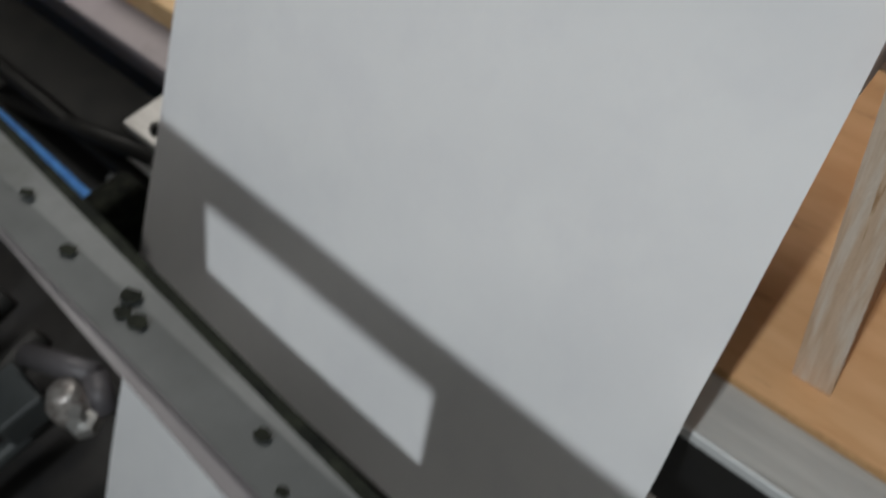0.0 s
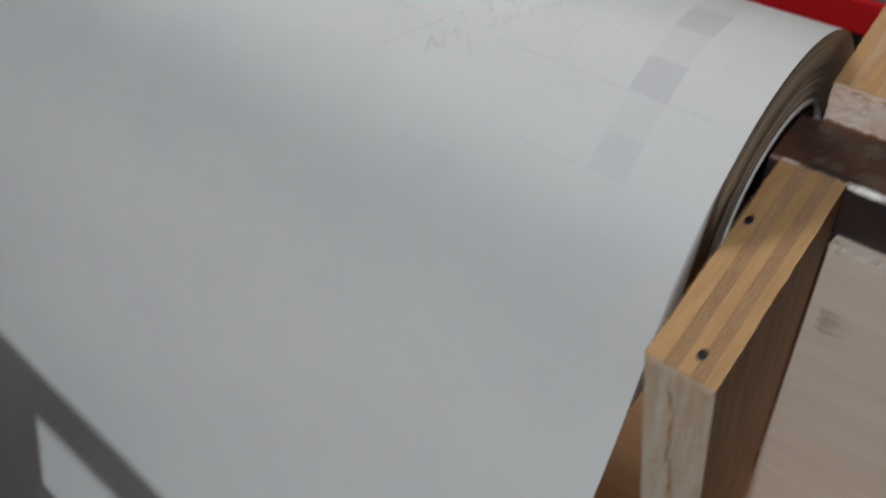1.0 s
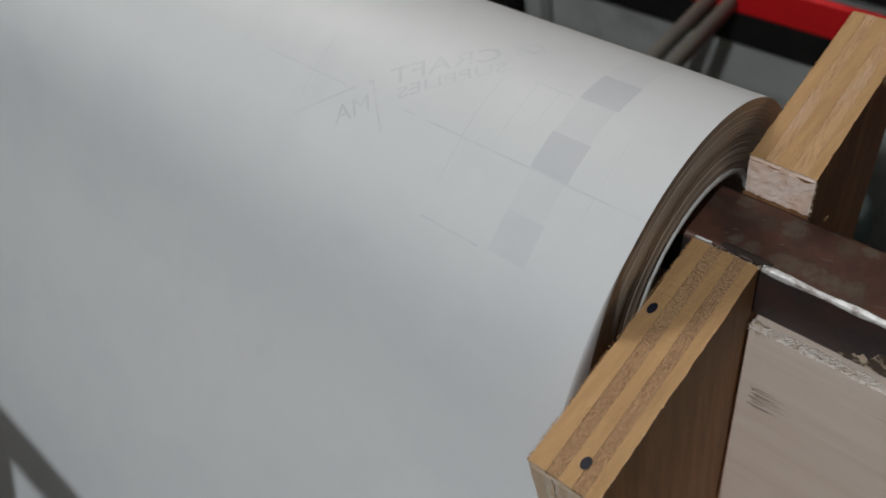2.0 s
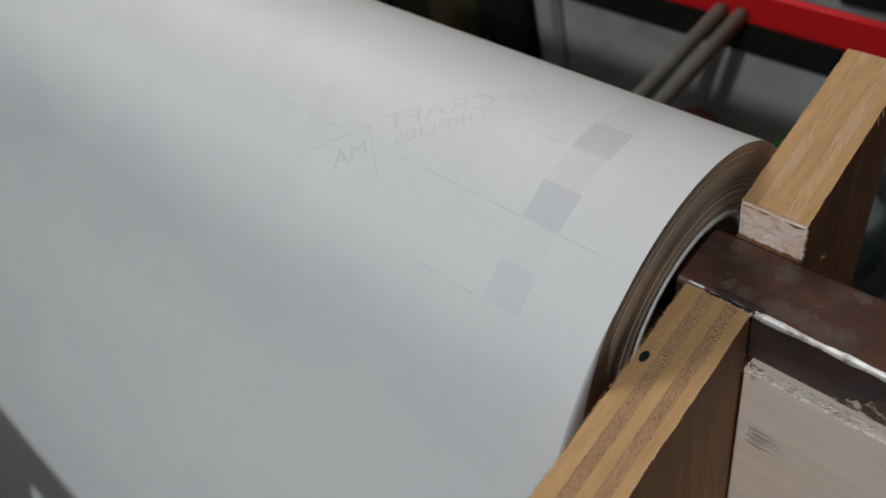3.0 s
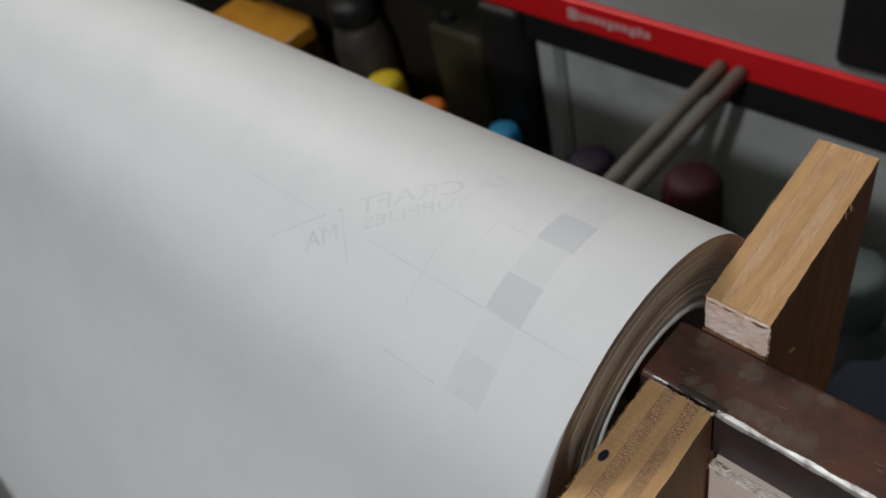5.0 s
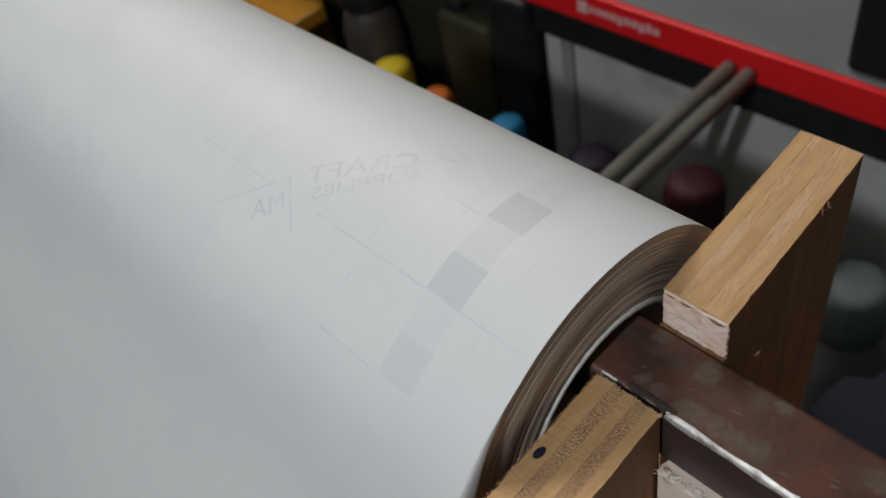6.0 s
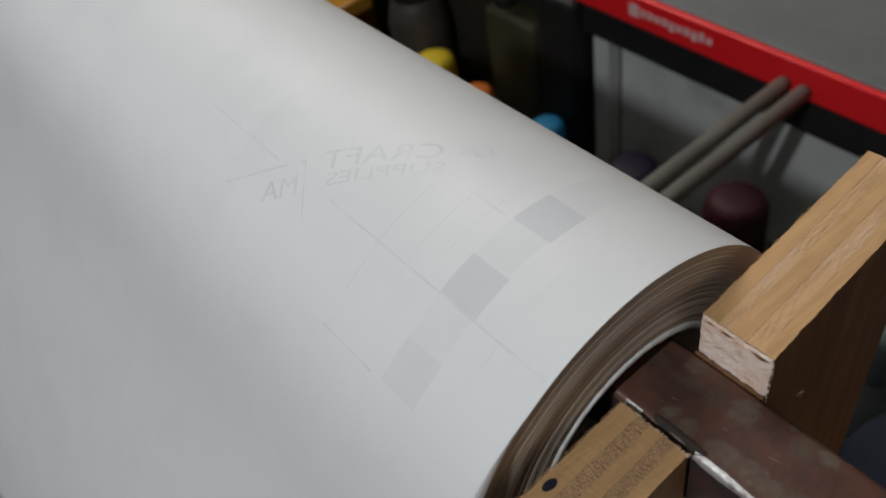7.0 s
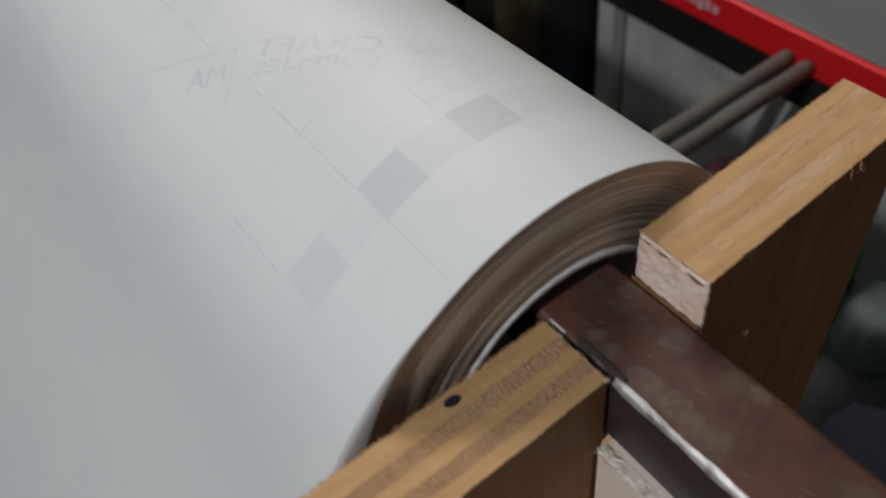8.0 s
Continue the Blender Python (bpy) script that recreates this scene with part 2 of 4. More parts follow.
def lathe(profile, centre, axis="z", seg=40, closed=False, jitter=0.0):
    """Profile of (radius, along) in plan units, turned round an axis through the centre."""
    bm = bmesh.new()
    rings = []
    for r, h in profile:
        ring = []
        for k in range(seg):
            a = 2 * math.pi * k / seg
            rr = r + jitter * random.uniform(-1, 1)
            c, s = rr * math.cos(a), rr * math.sin(a)
            p = {"z": (c, s, h), "x": (h, c, s), "y": (s, h, c)}[axis]
            ring.append(bm.verts.new(V(centre[0] + p[0], centre[1] + p[1], centre[2] + p[2])))
        rings.append(ring)
    pairs = list(zip(rings, rings[1:])) + ([(rings[-1], rings[0])] if closed else [])
    for a, b in pairs:
        for k in range(seg):
            bm.faces.new((a[k], a[(k + 1) % seg], b[(k + 1) % seg], b[k]))
    if not closed:
        for ring in (rings[0], rings[-1]):
            if (ring[0].co - ring[seg // 2].co).length > 1e-6:
                bm.faces.new(ring)
    return bm


def rod(a, b, r, seg=20):
    """A round bar between two places of the plan."""
    bm = bmesh.new()
    a, b = V(*a), V(*b)
    d = b - a
    q = d.to_track_quat("Z", "Y").to_matrix().to_4x4()
    bmesh.ops.create_cone(bm, cap_ends=True, segments=seg, radius1=r * U, radius2=r * U, depth=d.length,
                          matrix=Matrix.Translation((a + b) / 2) @ q)
    return bm


def hose(points, r, name, mat, parent):
    bm = bmesh.new()
    pts = [Vector(p) for p in points]
    fine = []
    for i in range(len(pts) - 1):
        p0, p1, p2, p3 = pts[max(i - 1, 0)], pts[i], pts[i + 1], pts[min(i + 2, len(pts) - 1)]
        for k in range(8):
            t = k / 8
            fine.append(0.5 * ((2 * p1) + (p2 - p0) * t + (2 * p0 - 5 * p1 + 4 * p2 - p3) * t * t + (3 * p1 - p0 - 3 * p2 + p3) * t ** 3))
    fine.append(pts[-1])
    rings = []
    for i, p in enumerate(fine):
        d = (fine[min(i + 1, len(fine) - 1)] - fine[max(i - 1, 0)]).normalized()
        u = d.orthogonal().normalized() if i == 0 else (u - d * u.dot(d)).normalized()
        w = d.cross(u)
        rings.append([bm.verts.new(V(*(p + (u * math.cos(a) + w * math.sin(a)) * r))) for a in [2 * math.pi * k / 10 for k in range(10)]])
    for a, b in zip(rings, rings[1:]):
        for k in range(10):
            bm.faces.new((a[k], a[(k + 1) % 10], b[(k + 1) % 10], b[k]))
    bm.faces.new(rings[0]), bm.faces.new(rings[-1])
    return part(name, bm, mat, parent, smooth=True)


# ---- room ----
def slab(name, lo, hi, mat, label, category):
    bm = bmesh.new()
    bmesh.ops.create_cube(bm, size=1.0)
    for v in bm.verts:
        v.co = Vector([lo[k] + (v.co[k] + 0.5) * (hi[k] - lo[k]) for k in range(3)])
    return tagged(finish(name, bm, mat), label, category, kind="structure")


slab("floor", (-2.6, -2.4, -0.1), (2.6, 2.6, 0.0), CONCRETE, "stained grey concrete workshop floor", "floor")
slab("ceiling", (-2.6, -2.4, 2.7), (2.6, 2.6, 2.8), PLASTER, "plain grey plaster workshop ceiling", "ceiling")
slab("wall_north", (-2.6, 2.6, 0.0), (2.6, 2.7, 2.7), PLASTER, "plain grey plaster wall behind the table", "wall")
slab("wall_south", (-2.6, -2.5, 0.0), (2.6, -2.4, 2.7), PLASTER, "plain grey plaster workshop wall", "wall")
slab("wall_east", (2.6, -2.5, 0.0), (2.7, 2.7, 2.7), PLASTER, "plain grey plaster workshop wall", "wall")
slab("wall_west", (-2.7, -2.5, 0.0), (-2.6, 2.7, 2.7), PLASTER, "plain grey plaster workshop wall", "wall")

# ---- the paper roll ----
YC, ZC, RO, RI, XE, XL, SLOPE = 0.281, -0.885, 1.685, 1.045, -0.727, -12.24, 56.56


def smooth(lo, hi, v):
    t = min(1.0, max(0.0, (v - lo) / (hi - lo)))
    return t * t * (3 - 2 * t)


def bulge(deg):
    """How far the stiff outer turn stands off the roll before it hangs as a flat sheet."""
    return 0.175 * smooth(32, 72, deg) * (1 - smooth(75, 122, deg))


def on_roll(x, deg, r=RO):
    a = radians(deg)
    return (x, YC - r * math.sin(a), ZC + r * math.cos(a))


def on_web(x, s, lift=0.0):
    """A place on the loose sheet, s below the line where it leaves the roll."""
    a = radians(SLOPE)
    x0, y0, z0 = on_roll(x, SLOPE, RO + lift)
    return (x, y0 - s * math.cos(a), z0 - s * math.sin(a))


roll = base("paper_roll", -6, YC, ZC, "large white paper roll with faint print showing through, partly unwound", "paper roll")


def wound_end(side):
    """The end of the winding: many slightly uneven turns of paper edge."""
    rnd = random.Random(4 if side > 0 else 5)
    prof, n = [], 64
    for k in range(n + 1):
        r = RI + (RO + 0.0025 - RI) * k / n
        prof.append((r, (XE if side > 0 else XL) + side * (rnd.uniform(-0.003, 0.002) + 0.004 * math.sin(k * 0.21) - 0.006 * (k / n) ** 8)))
    return prof


EDGE = bpy.data.materials.new("paper_edges")
EDGE.use_nodes = True
_n, _l = EDGE.node_tree.nodes, EDGE.node_tree.links.new
_co = _n.new("ShaderNodeTexCoord")
_sub = _n.new("ShaderNodeVectorMath")
_sub.operation = "MULTIPLY"
_sub.inputs[1].default_value = (0, 1, 1)
_l(_co.outputs["Object"], _sub.inputs[0])
_len = _n.new("ShaderNodeVectorMath")
_len.operation = "LENGTH"
_l(_sub.outputs[0], _len.inputs[0])
_cmb = _n.new("ShaderNodeCombineXYZ")
_l(_len.outputs["Value"], _cmb.inputs[0])
_sc = _n.new("ShaderNodeVectorMath")
_sc.operation = "SCALE"
_sc.inputs["Scale"].default_value = 0.012
_l(_sub.outputs[0], _sc.inputs[0])
_add = _n.new("ShaderNodeVectorMath")
_l(_cmb.outputs[0], _add.inputs[0])
_l(_sc.outputs[0], _add.inputs[1])
_nz = _n.new("ShaderNodeTexNoise")
_nz.inputs["Scale"].default_value, _nz.inputs["Detail"].default_value, _nz.inputs["Roughness"].default_value = 1500, 6, 0.75
_l(_add.outputs[0], _nz.inputs["Vector"])
_rp = _n.new("ShaderNodeValToRGB")
_rp.color_ramp.elements[0].position, _rp.color_ramp.elements[0].color = 0.32, (0.52, 0.412, 0.322, 1)
_rp.color_ramp.elements[1].position, _rp.color_ramp.elements[1].color = 0.76, (0.72, 0.60, 0.49, 1)
_l(_nz.outputs["Fac"], _rp.inputs[0])
_l(_rp.outputs[0], _n["Principled BSDF"].inputs["Base Color"])
_n["Principled BSDF"].inputs["Roughness"].default_value = 0.55
_bp = _n.new("ShaderNodeBump")
_bp.inputs["Strength"].default_value, _bp.inputs["Distance"].default_value = 0.3, 0.0005
_l(_nz.outputs["Fac"], _bp.inputs["Height"])
_l(_bp.outputs[0], _n["Principled BSDF"].inputs["Normal"])

bm = lathe([(RI, XL + 0.01)] + wound_end(-1) + wound_end(1)[::-1] + [(RI, XE - 0.01)], (0, YC, ZC), "x", 128, closed=True)
for v in bm.verts:
    y, z = v.co.y / U - YC, (v.co.z - H0) / U - ZC
    r, a = math.hypot(y, z), math.degrees(math.atan2(-y, z))
    g = 1 + 0.024 * smooth(36, 58, a) * (1 - smooth(95, 140, a)) * smooth(RI, RO, r)
    v.co.y, v.co.z = (YC + y * g) * U, (ZC + z * g) * U + H0
for face in bm.faces:
    if face.calc_area() > 0.3 * U * U and (face.calc_center_median() - V(face.calc_center_median().x / U, YC, ZC)).length > (RI + 0.2) * U:
        face.material_index = 1
winding = part("winding", bm, [EDGE, PAPER], roll, "brownish layered paper edges at the end of the roll")
# the winding's own coordinates turn round the roll's axis
_shift = Vector((0, YC * U, ZC * U + H0))
winding.data.transform(Matrix.Translation(-_shift))
winding.matrix_parent_inverse = Matrix()
winding.parent = roll
winding.location = _shift - roll.matrix_world.translation

bm = lathe([(RI - 0.075, XL - 0.05), (RI - 0.004, XL - 0.05), (RI - 0.004, XE + 0.012), (RI - 0.03, XE + 0.022), (RI - 0.075, XE + 0.006)], (0, YC, ZC), "x", 96, closed=True, jitter=0.007)
part("core", bm, CORE, roll, "white paperboard core tube", smooth=True)


def curled_turn():
    """The edge of the next turn, bent outwards between the winding and the lifted sheet."""
    bm = bmesh.new()
    prev = None
    for k in range(67):
        a = 38 + k
        w = 0.034 * smooth(40, 66, a) * (1 - smooth(84, 104, a)) + 0.001
        outer = (RO + 0.005) / math.cos(radians(max(0.0, a - SLOPE))) + bulge(a) - 0.003
        inner = RO * (1 + 0.024 * smooth(36, 58, a) * (1 - smooth(95, 140, a))) + 0.004
        line = []
        for j in range(6):
            t = radians(18 * j)
            line.append(bm.verts.new(V(*on_roll(XE - 0.002 + w * math.sin(t), a, min(outer, outer + 0.9 * (inner - outer) * (1 - math.cos(t)))))))
        if prev:
            for j in range(5):
                bm.faces.new((prev[j], prev[j + 1], line[j + 1], line[j]))
        prev = line
    return bm


part("curled_turn", curled_turn(), PAPER, roll, "pale bent edge of the next turn", smooth=True)


def sheet():
    """The outermost turn and the sheet that leaves it, in one piece of thin paper."""
    bm = bmesh.new()
    xs = [XL + (XE - XL) * k / 60 for k in range(61)]
    line = [("a", d) for d in range(-270, -60, 3)] + [("a", d) for d in range(-60, 123)] + [("s", 4.0 + 0.3 * k) for k in range(57)]
    grid = []
    for kind, v in line:
        row = []
        for x in xs:
            edge = max(0.0, 1 - (XE - x) / 0.7)
            if kind == "a":
                lift = 0.003 + 0.003 * min(1.0, (v + 270) / 326)
                p = on_roll(x, v, (RO + lift) / math.cos(radians(max(0.0, v - SLOPE))) + bulge(v))
            else:
                soft = min(1.0, (v - 3.9) / 2.0)
                wave = 0.03 * soft * math.sin(1.1 * v + 0.5 * x) * math.sin(0.6 * x + 0.4)
                curl = 0.045 * soft * edge ** 2 * math.sin(2.3 * v + 0.8)
                p = on_web(x, v, 0.006 + wave + curl)
            row.append(bm.verts.new(V(*p)))
        grid.append(row)
    for a, b in zip(grid, grid[1:]):
        for k in range(len(xs) - 1):
            bm.faces.new((a[k], a[k + 1], b[k + 1], b[k]))
    return bm


part("loose_sheet", sheet(), PAPER, roll, "smooth white sheet leaving the roll", smooth=True)



def on_print(x, deg, extra=0.0):
    """A place a hair above the outermost turn."""
    return on_roll(x, deg, RO + 0.0035 + 0.003 * (deg + 270) / 326 + bulge(deg) + extra)



def roll_patch(name, x0, x1, a0, a1, mat, extra=0.0):
    bm = bmesh.new()
    n = max(2, int(abs(a1 - a0)) + 1)
    rows = [[bm.verts.new(V(*on_print(x, a0 + (a1 - a0) * k / n, extra))) for x in (x0, x1)] for k in range(n + 1)]
    for a, b in zip(rows, rows[1:]):
        bm.faces.new((a[0], a[1], b[1], b[0]))
    return part(name, bm, mat, roll)


for k, a in enumerate((-35, -9.4, 16.2, 41.4)):
    roll_patch("print_patch", -1.84, -1.46, a, a + 12.4, PRINT_SOFT if a < -30 else PRINT_FADED if a > 40 else PRINT)
    if a < 40:
        roll_patch("faint_print_patch", -1.83, -1.48, a + 12.4, a + 25.4, PRINT_SOFT)
for x, a0, a1, w in ((-2.585, 6, 44, 0.012), (-2.25, -2, 26, 0.007), (-2.02, 0, 22, 0.005), (-4.52, 12, 38, 0.010), (-1.2, 5, 36, 0.004), (-5.6, 0, 30, 0.006)):
    roll_patch("print_line", x, x + w, a0, a1, PRINT_LINE, 0.0002)
for a, x0, x1 in ((28.7, -3.3, -0.78), (29.2, -5.3, -4.05), (3.4, -2.3, -1.9), (54, -2.6, -1.95)):
    roll_patch("print_line", x0, x1, a, a + 0.45, PRINT_LINE, 0.0003)


def roll_text(body, at, size, name):
    """Lettering seen through the paper from behind: mirrored, running askew over the roll."""
    c = bpy.data.curves.new(name, "FONT")
    c.body, c.size, c.resolution_u, c.align_x = body, 1.0, 3, "LEFT"
    ob = bpy.data.objects.new(name, c)
    scene.collection.objects.link(ob)
    bpy.context.view_layer.update()
    me = bpy.data.meshes.new_from_object(ob.evaluated_get(bpy.context.evaluated_depsgraph_get()))
    bpy.data.objects.remove(ob)
    bm = bmesh.new()
    bm.from_mesh(me)
    bpy.data.meshes.remove(me)
    bmesh.ops.triangulate(bm, faces=bm.faces[:])
    for _ in range(3):
        bmesh.ops.subdivide_edges(bm, edges=[e for e in bm.edges if e.calc_length() > 0.15], cuts=1)
        bmesh.ops.triangulate(bm, faces=bm.faces[:])
    bx, bs, ux, us = -0.76, 0.65, -0.62, -0.78
    wide = max(v.co.x for v in bm.verts)
    for v in bm.verts:
        p, q = v.co.x / wide * size[0], v.co.y * size[1] / 0.72
        x, s = at[0] + bx * p + ux * q, at[1] + bs * p + us * q
        v.co = V(*on_print(x, math.degrees(s / RO), 0.0004))
    return part(name, bm, PRINT_TEXT, roll)


roll_text("CRAFT", (-2.74, 0.0), (1.08, 0.19), "lettering")
roll_text("SUPPLIES", (-2.60, 0.10), (1.06, 0.125), "lettering")
roll_text("MA", (-3.62, 0.98), (0.42, 0.19), "lettering")


def roll_stroke(points, w, mat, name="print_stroke"):
    bm = bmesh.new()
    for (x0, a0), (x1, a1) in zip(points, points[1:]):
        d = Vector((x1 - x0, (a1 - a0) * RO * math.pi / 180))
        n = Vector((-d.y, d.x)).normalized() * w / 2
        na = n.y / RO * 180 / math.pi
        vs = []
        for k in range(5):
            x, a = x0 + (x1 - x0) * k / 4, a0 + (a1 - a0) * k / 4
            vs.append((bm.verts.new(V(*on_print(x - n.x, a - na, 0.0004))), bm.verts.new(V(*on_print(x + n.x, a + na, 0.0004)))))
        for p, q in zip(vs, vs[1:]):
            bm.faces.new((p[0], p[1], q[1], q[0]))
    return part(name, bm, mat, roll)


roll_stroke([(-4.48, 45), (-3.78, 24.6), (-3.39, 38.7)], 0.018, PRINT_LINE)
roll_stroke([(-2.70, -7.5), (-2.56, -7.2), (-2.50, -10.5), (-2.62, -12.5), (-2.70, -7.5)], 0.03, PRINT_LINE)
for bar, w in (([(-2.72, -5.0), (-2.46, -12.5)], 0.15), ([(-2.40, -14.3), (-2.22, -19.5)], 0.13), ([(-2.16, -21.3), (-2.02, -25.3)], 0.11)):
    roll_stroke(bar, w, PRINT_SOFT)

# ---- the steel tube through the core ----
spindle = base("square_steel_tube", 2, 0.36, -0.7, "brown square steel tube with a worn bright edge through the core", "steel tube")
bm = box((-14.5, 0.02, -0.70), (6.0, 0.70, -0.05), 0.075, 5)
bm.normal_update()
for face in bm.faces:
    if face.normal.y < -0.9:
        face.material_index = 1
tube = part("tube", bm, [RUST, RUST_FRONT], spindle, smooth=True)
# bevel strip: worn steel, with the edge's highlight put into its bright colour
bm = bmesh.new()
rnd = random.Random(11)
prev = None
for k in range(180):
    x = -0.62 + 6.6 * k / 179
    wob = 0.5 + 0.5 * noise.noise((x * 3.1, 0, 0)) + rnd.uniform(-0.10, 0.10)
    grow = 0.4 if x < -0.40 else min(1.0, max(0.1, (x + 0.15) / 0.2))
    ring = []
    for a in (34 - 26 * wob * grow, 40, 50, 56 + 24 * wob * grow):
        ca, sa = math.cos(radians(a)), math.sin(radians(a))
        ring.append(bm.verts.new(V(x, 0.095 - 0.0790 * ca, -0.125 + 0.0790 * sa)))
    if prev and not -0.47 < x < -0.01:
        for i in range(3):
            bm.faces.new((prev[i], prev[i + 1], ring[i + 1], ring[i]))
    prev = ring
part("worn_edge_highlight", bm, BARE, spindle, "worn metal edge with its highlight painted bright", smooth=True)
# grime together with the shadow of the gap at the board, painted near black
bm = bmesh.new()
prev = None
for k in range(81):
    x = -0.40 + 0.44 * k / 80
    fade = math.sin(math.pi * k / 80) ** 0.5
    far = 0.097 + fade * (0.02 + 0.02 * noise.noise((x * 9, 1, 0)) + rnd.uniform(-0.005, 0.005))
    line = [bm.verts.new(V(x, 0.095 - 0.0795 * math.cos(radians(a)), -0.125 + 0.0795 * math.sin(radians(a)))) for a in (78 - 40 * fade, 82, 89)]
    line.append(bm.verts.new(V(x, far, -0.0486)))
    if prev:
        for j in range(3):
            bm.faces.new((prev[j], prev[j + 1], line[j + 1], line[j]))
    prev = line
part("grime_and_gap_shade", bm, material("grime_and_gap_shade", (0.030, 0.022, 0.018), 0.9, second=(0.06, 0.04, 0.03), scale=300), spindle, "black grime and painted gap shadow along the edge")
bm = bmesh.new()
prev = None
for k in range(241):
    x = 0.70 + 2.8 * k / 240
    low = -0.652 + rnd.uniform(-0.006, 0.006)
    top = -0.64 + 0.33 * min(1.0, max(0.0, (x - 0.72) / 0.40)) + 0.07 * noise.noise((x * 6.0, 2.0, 0)) + 0.05 * noise.noise((x * 19.0, 5.0, 0)) + rnd.uniform(-0.012, 0.012)
    pair = (bm.verts.new(V(x, 0.0172, low)), bm.verts.new(V(x, 0.0172, max(top, low + 0.004))))
    if prev:
        bm.faces.new((prev[0], pair[0], pair[1], prev[1]))
    prev = pair
part("peeled_patch", bm, PEEL, spindle, "cream patch where the brown paint has flaked off")
for k in range(18):
    x, z = 0.95 + rnd.uniform(0, 1.6), -0.66 + rnd.uniform(0.0, 0.22) ** 1.0
    w, h = rnd.uniform(0.02, 0.09), rnd.uniform(0.008, 0.03)
    bm = bmesh.new()
    bm.faces.new([bm.verts.new(V(x + w * math.cos(a) * rnd.uniform(0.6, 1.2), 0.0185, z + h * math.sin(a) * rnd.uniform(0.6, 1.3) + 0.3 * w * math.cos(a))) for a in [2 * math.pi * i / 11 for i in range(11)]])
    part("peeled_spot", bm, PEEL, spindle, "pale peeled paint flake")
for k in range(22):
    x, y = rnd.uniform(-0.5, 3.0), rnd.uniform(0.1, 0.66)
    w, h = rnd.uniform(0.008, 0.05), rnd.uniform(0.003, 0.010)
    bm = bmesh.new()
    bm.faces.new([bm.verts.new(V(x + w * math.cos(a), y + h * math.sin(a) + 0.25 * w * math.cos(a), -0.0488)) for a in [2 * math.pi * i / 8 for i in range(8)]])
    part("scratch", bm, SCUFF, spindle, "fine scratch")

# ---- plywood boards ----


def ply_board(name, label, lo, hi, shear, seed, front_end=True, crumble=1.0, cross=WOOD_D, lean_out=0.0, split=(0.0, 0.27, 0.46, 0.65, 0.83, 1.0)):
    """An upright plywood board: its plies are separate laminae with ragged sawn edges. shear: x gained over the board's length."""
    rnd = random.Random(seed)
    thing = base(name, (lo[0] + hi[0]) / 2, (lo[1] + hi[1]) / 2, lo[2], label, "plywood board")
    ny, nz = 90, 10
    for i in range(5):
        x0 = lo[0] + (hi[0] - lo[0]) * split[i]
        x1 = lo[0] + (hi[0] - lo[0]) * split[i + 1]
        rough = 0.0012
        bm = bmesh.new()

        def at(x, j, k):
            fy, fz = j / ny, k / nz
            y, z = lo[1] + (hi[1] - lo[1]) * fy, lo[2] + (hi[2] - lo[2]) * fz
            dz = (rnd.uniform(-rough, rough) - (0.003 if i % 2 else 0)) if k == nz else 0
            dy = (rnd.uniform(-rough, rough) + (0.01 if i % 2 else 0)) * (1 if j == 0 else -1) if j in (0, ny) else 0
            dx = 0.0
            if k == nz and ((i == 0 and x == x0) or (i == 4 and x == x1)):
                dx = rnd.uniform(-0.003, 0.002) * (-1 if i == 4 else 1)
                dx += 0.009 * noise.noise((y * 2.3, seed, 0)) + 0.006 * noise.noise((y * 7.1, seed, 3))
                dz -= 0.006
            return bm.verts.new(V(x + dx + shear * (1 - fy if front_end else fy) + lean_out * (1 - fy) * (hi[2] - z), y + dy, z + dz))

        left = [[at(x0, j, k) for k in range(nz + 1)] for j in range(ny + 1)]
        right = [[at(x1, j, k) for k in range(nz + 1)] for j in range(ny + 1)]
        for g in (left, right):
            for j in range(ny):
                for k in range(nz):
                    bm.faces.new((g[j][k], g[j + 1][k], g[j + 1][k + 1], g[j][k + 1])).material_index = 1
        for j in range(ny):
            for k in ((0,) if i % 2 else (0, nz)):
                bm.faces.new((left[j][k], left[j + 1][k], right[j + 1][k], right[j][k])).material_index = 0
        for k in range(nz):
            for j in (0, ny):
                bm.faces.new((left[j][k], left[j][k + 1], right[j][k + 1], right[j][k])).material_index = 2 if j == 0 else 0
        if i % 2:
            my, mx = 300, 8
            crumb = []
            for j in range(my + 1):
                fy = j / my
                y = lo[1] + (hi[1] - lo[1]) * fy
                sway = shear * (1 - fy if front_end else fy)
                crumb.append([bm.verts.new(V(x0 + (x1 - x0) * m / mx + sway + rnd.uniform(-0.004, 0.004), y, hi[2] - (0.002 if m in (0, mx) else crumble * rnd.uniform(-0.002, 0.007) + 0.006 * noise.noise((y * 9, m * 0.7, i)))))
                              for m in range(mx + 1)])
            for p, q in zip(crumb, crumb[1:]):
                for m in range(mx):
                    bm.faces.new((p[m], p[m + 1], q[m + 1], q[m])).material_index = 0
        part("ply", bm, [cross if i % 2 else WOOD_L, WOOD_F, WOOD_END], thing)
    return thing


front_board = ply_board("plywood_board", "upright plywood board with two dark screw holes before the tube", (-0.60, -2.39, -6.24), (-0.03, -0.02, 0.0), 0.105, 21, lean_out=0.04)
back_board = ply_board("plywood_board", "upright plywood board with whitish sawn end behind the tube", (-0.552, 0.74, -6.24), (0.012, 2.92, 0.335), -0.137, 22, front_end=False, crumble=0.45, cross=WOOD_D2, split=(0.0, 0.22, 0.40, 0.62, 0.84, 1.0))


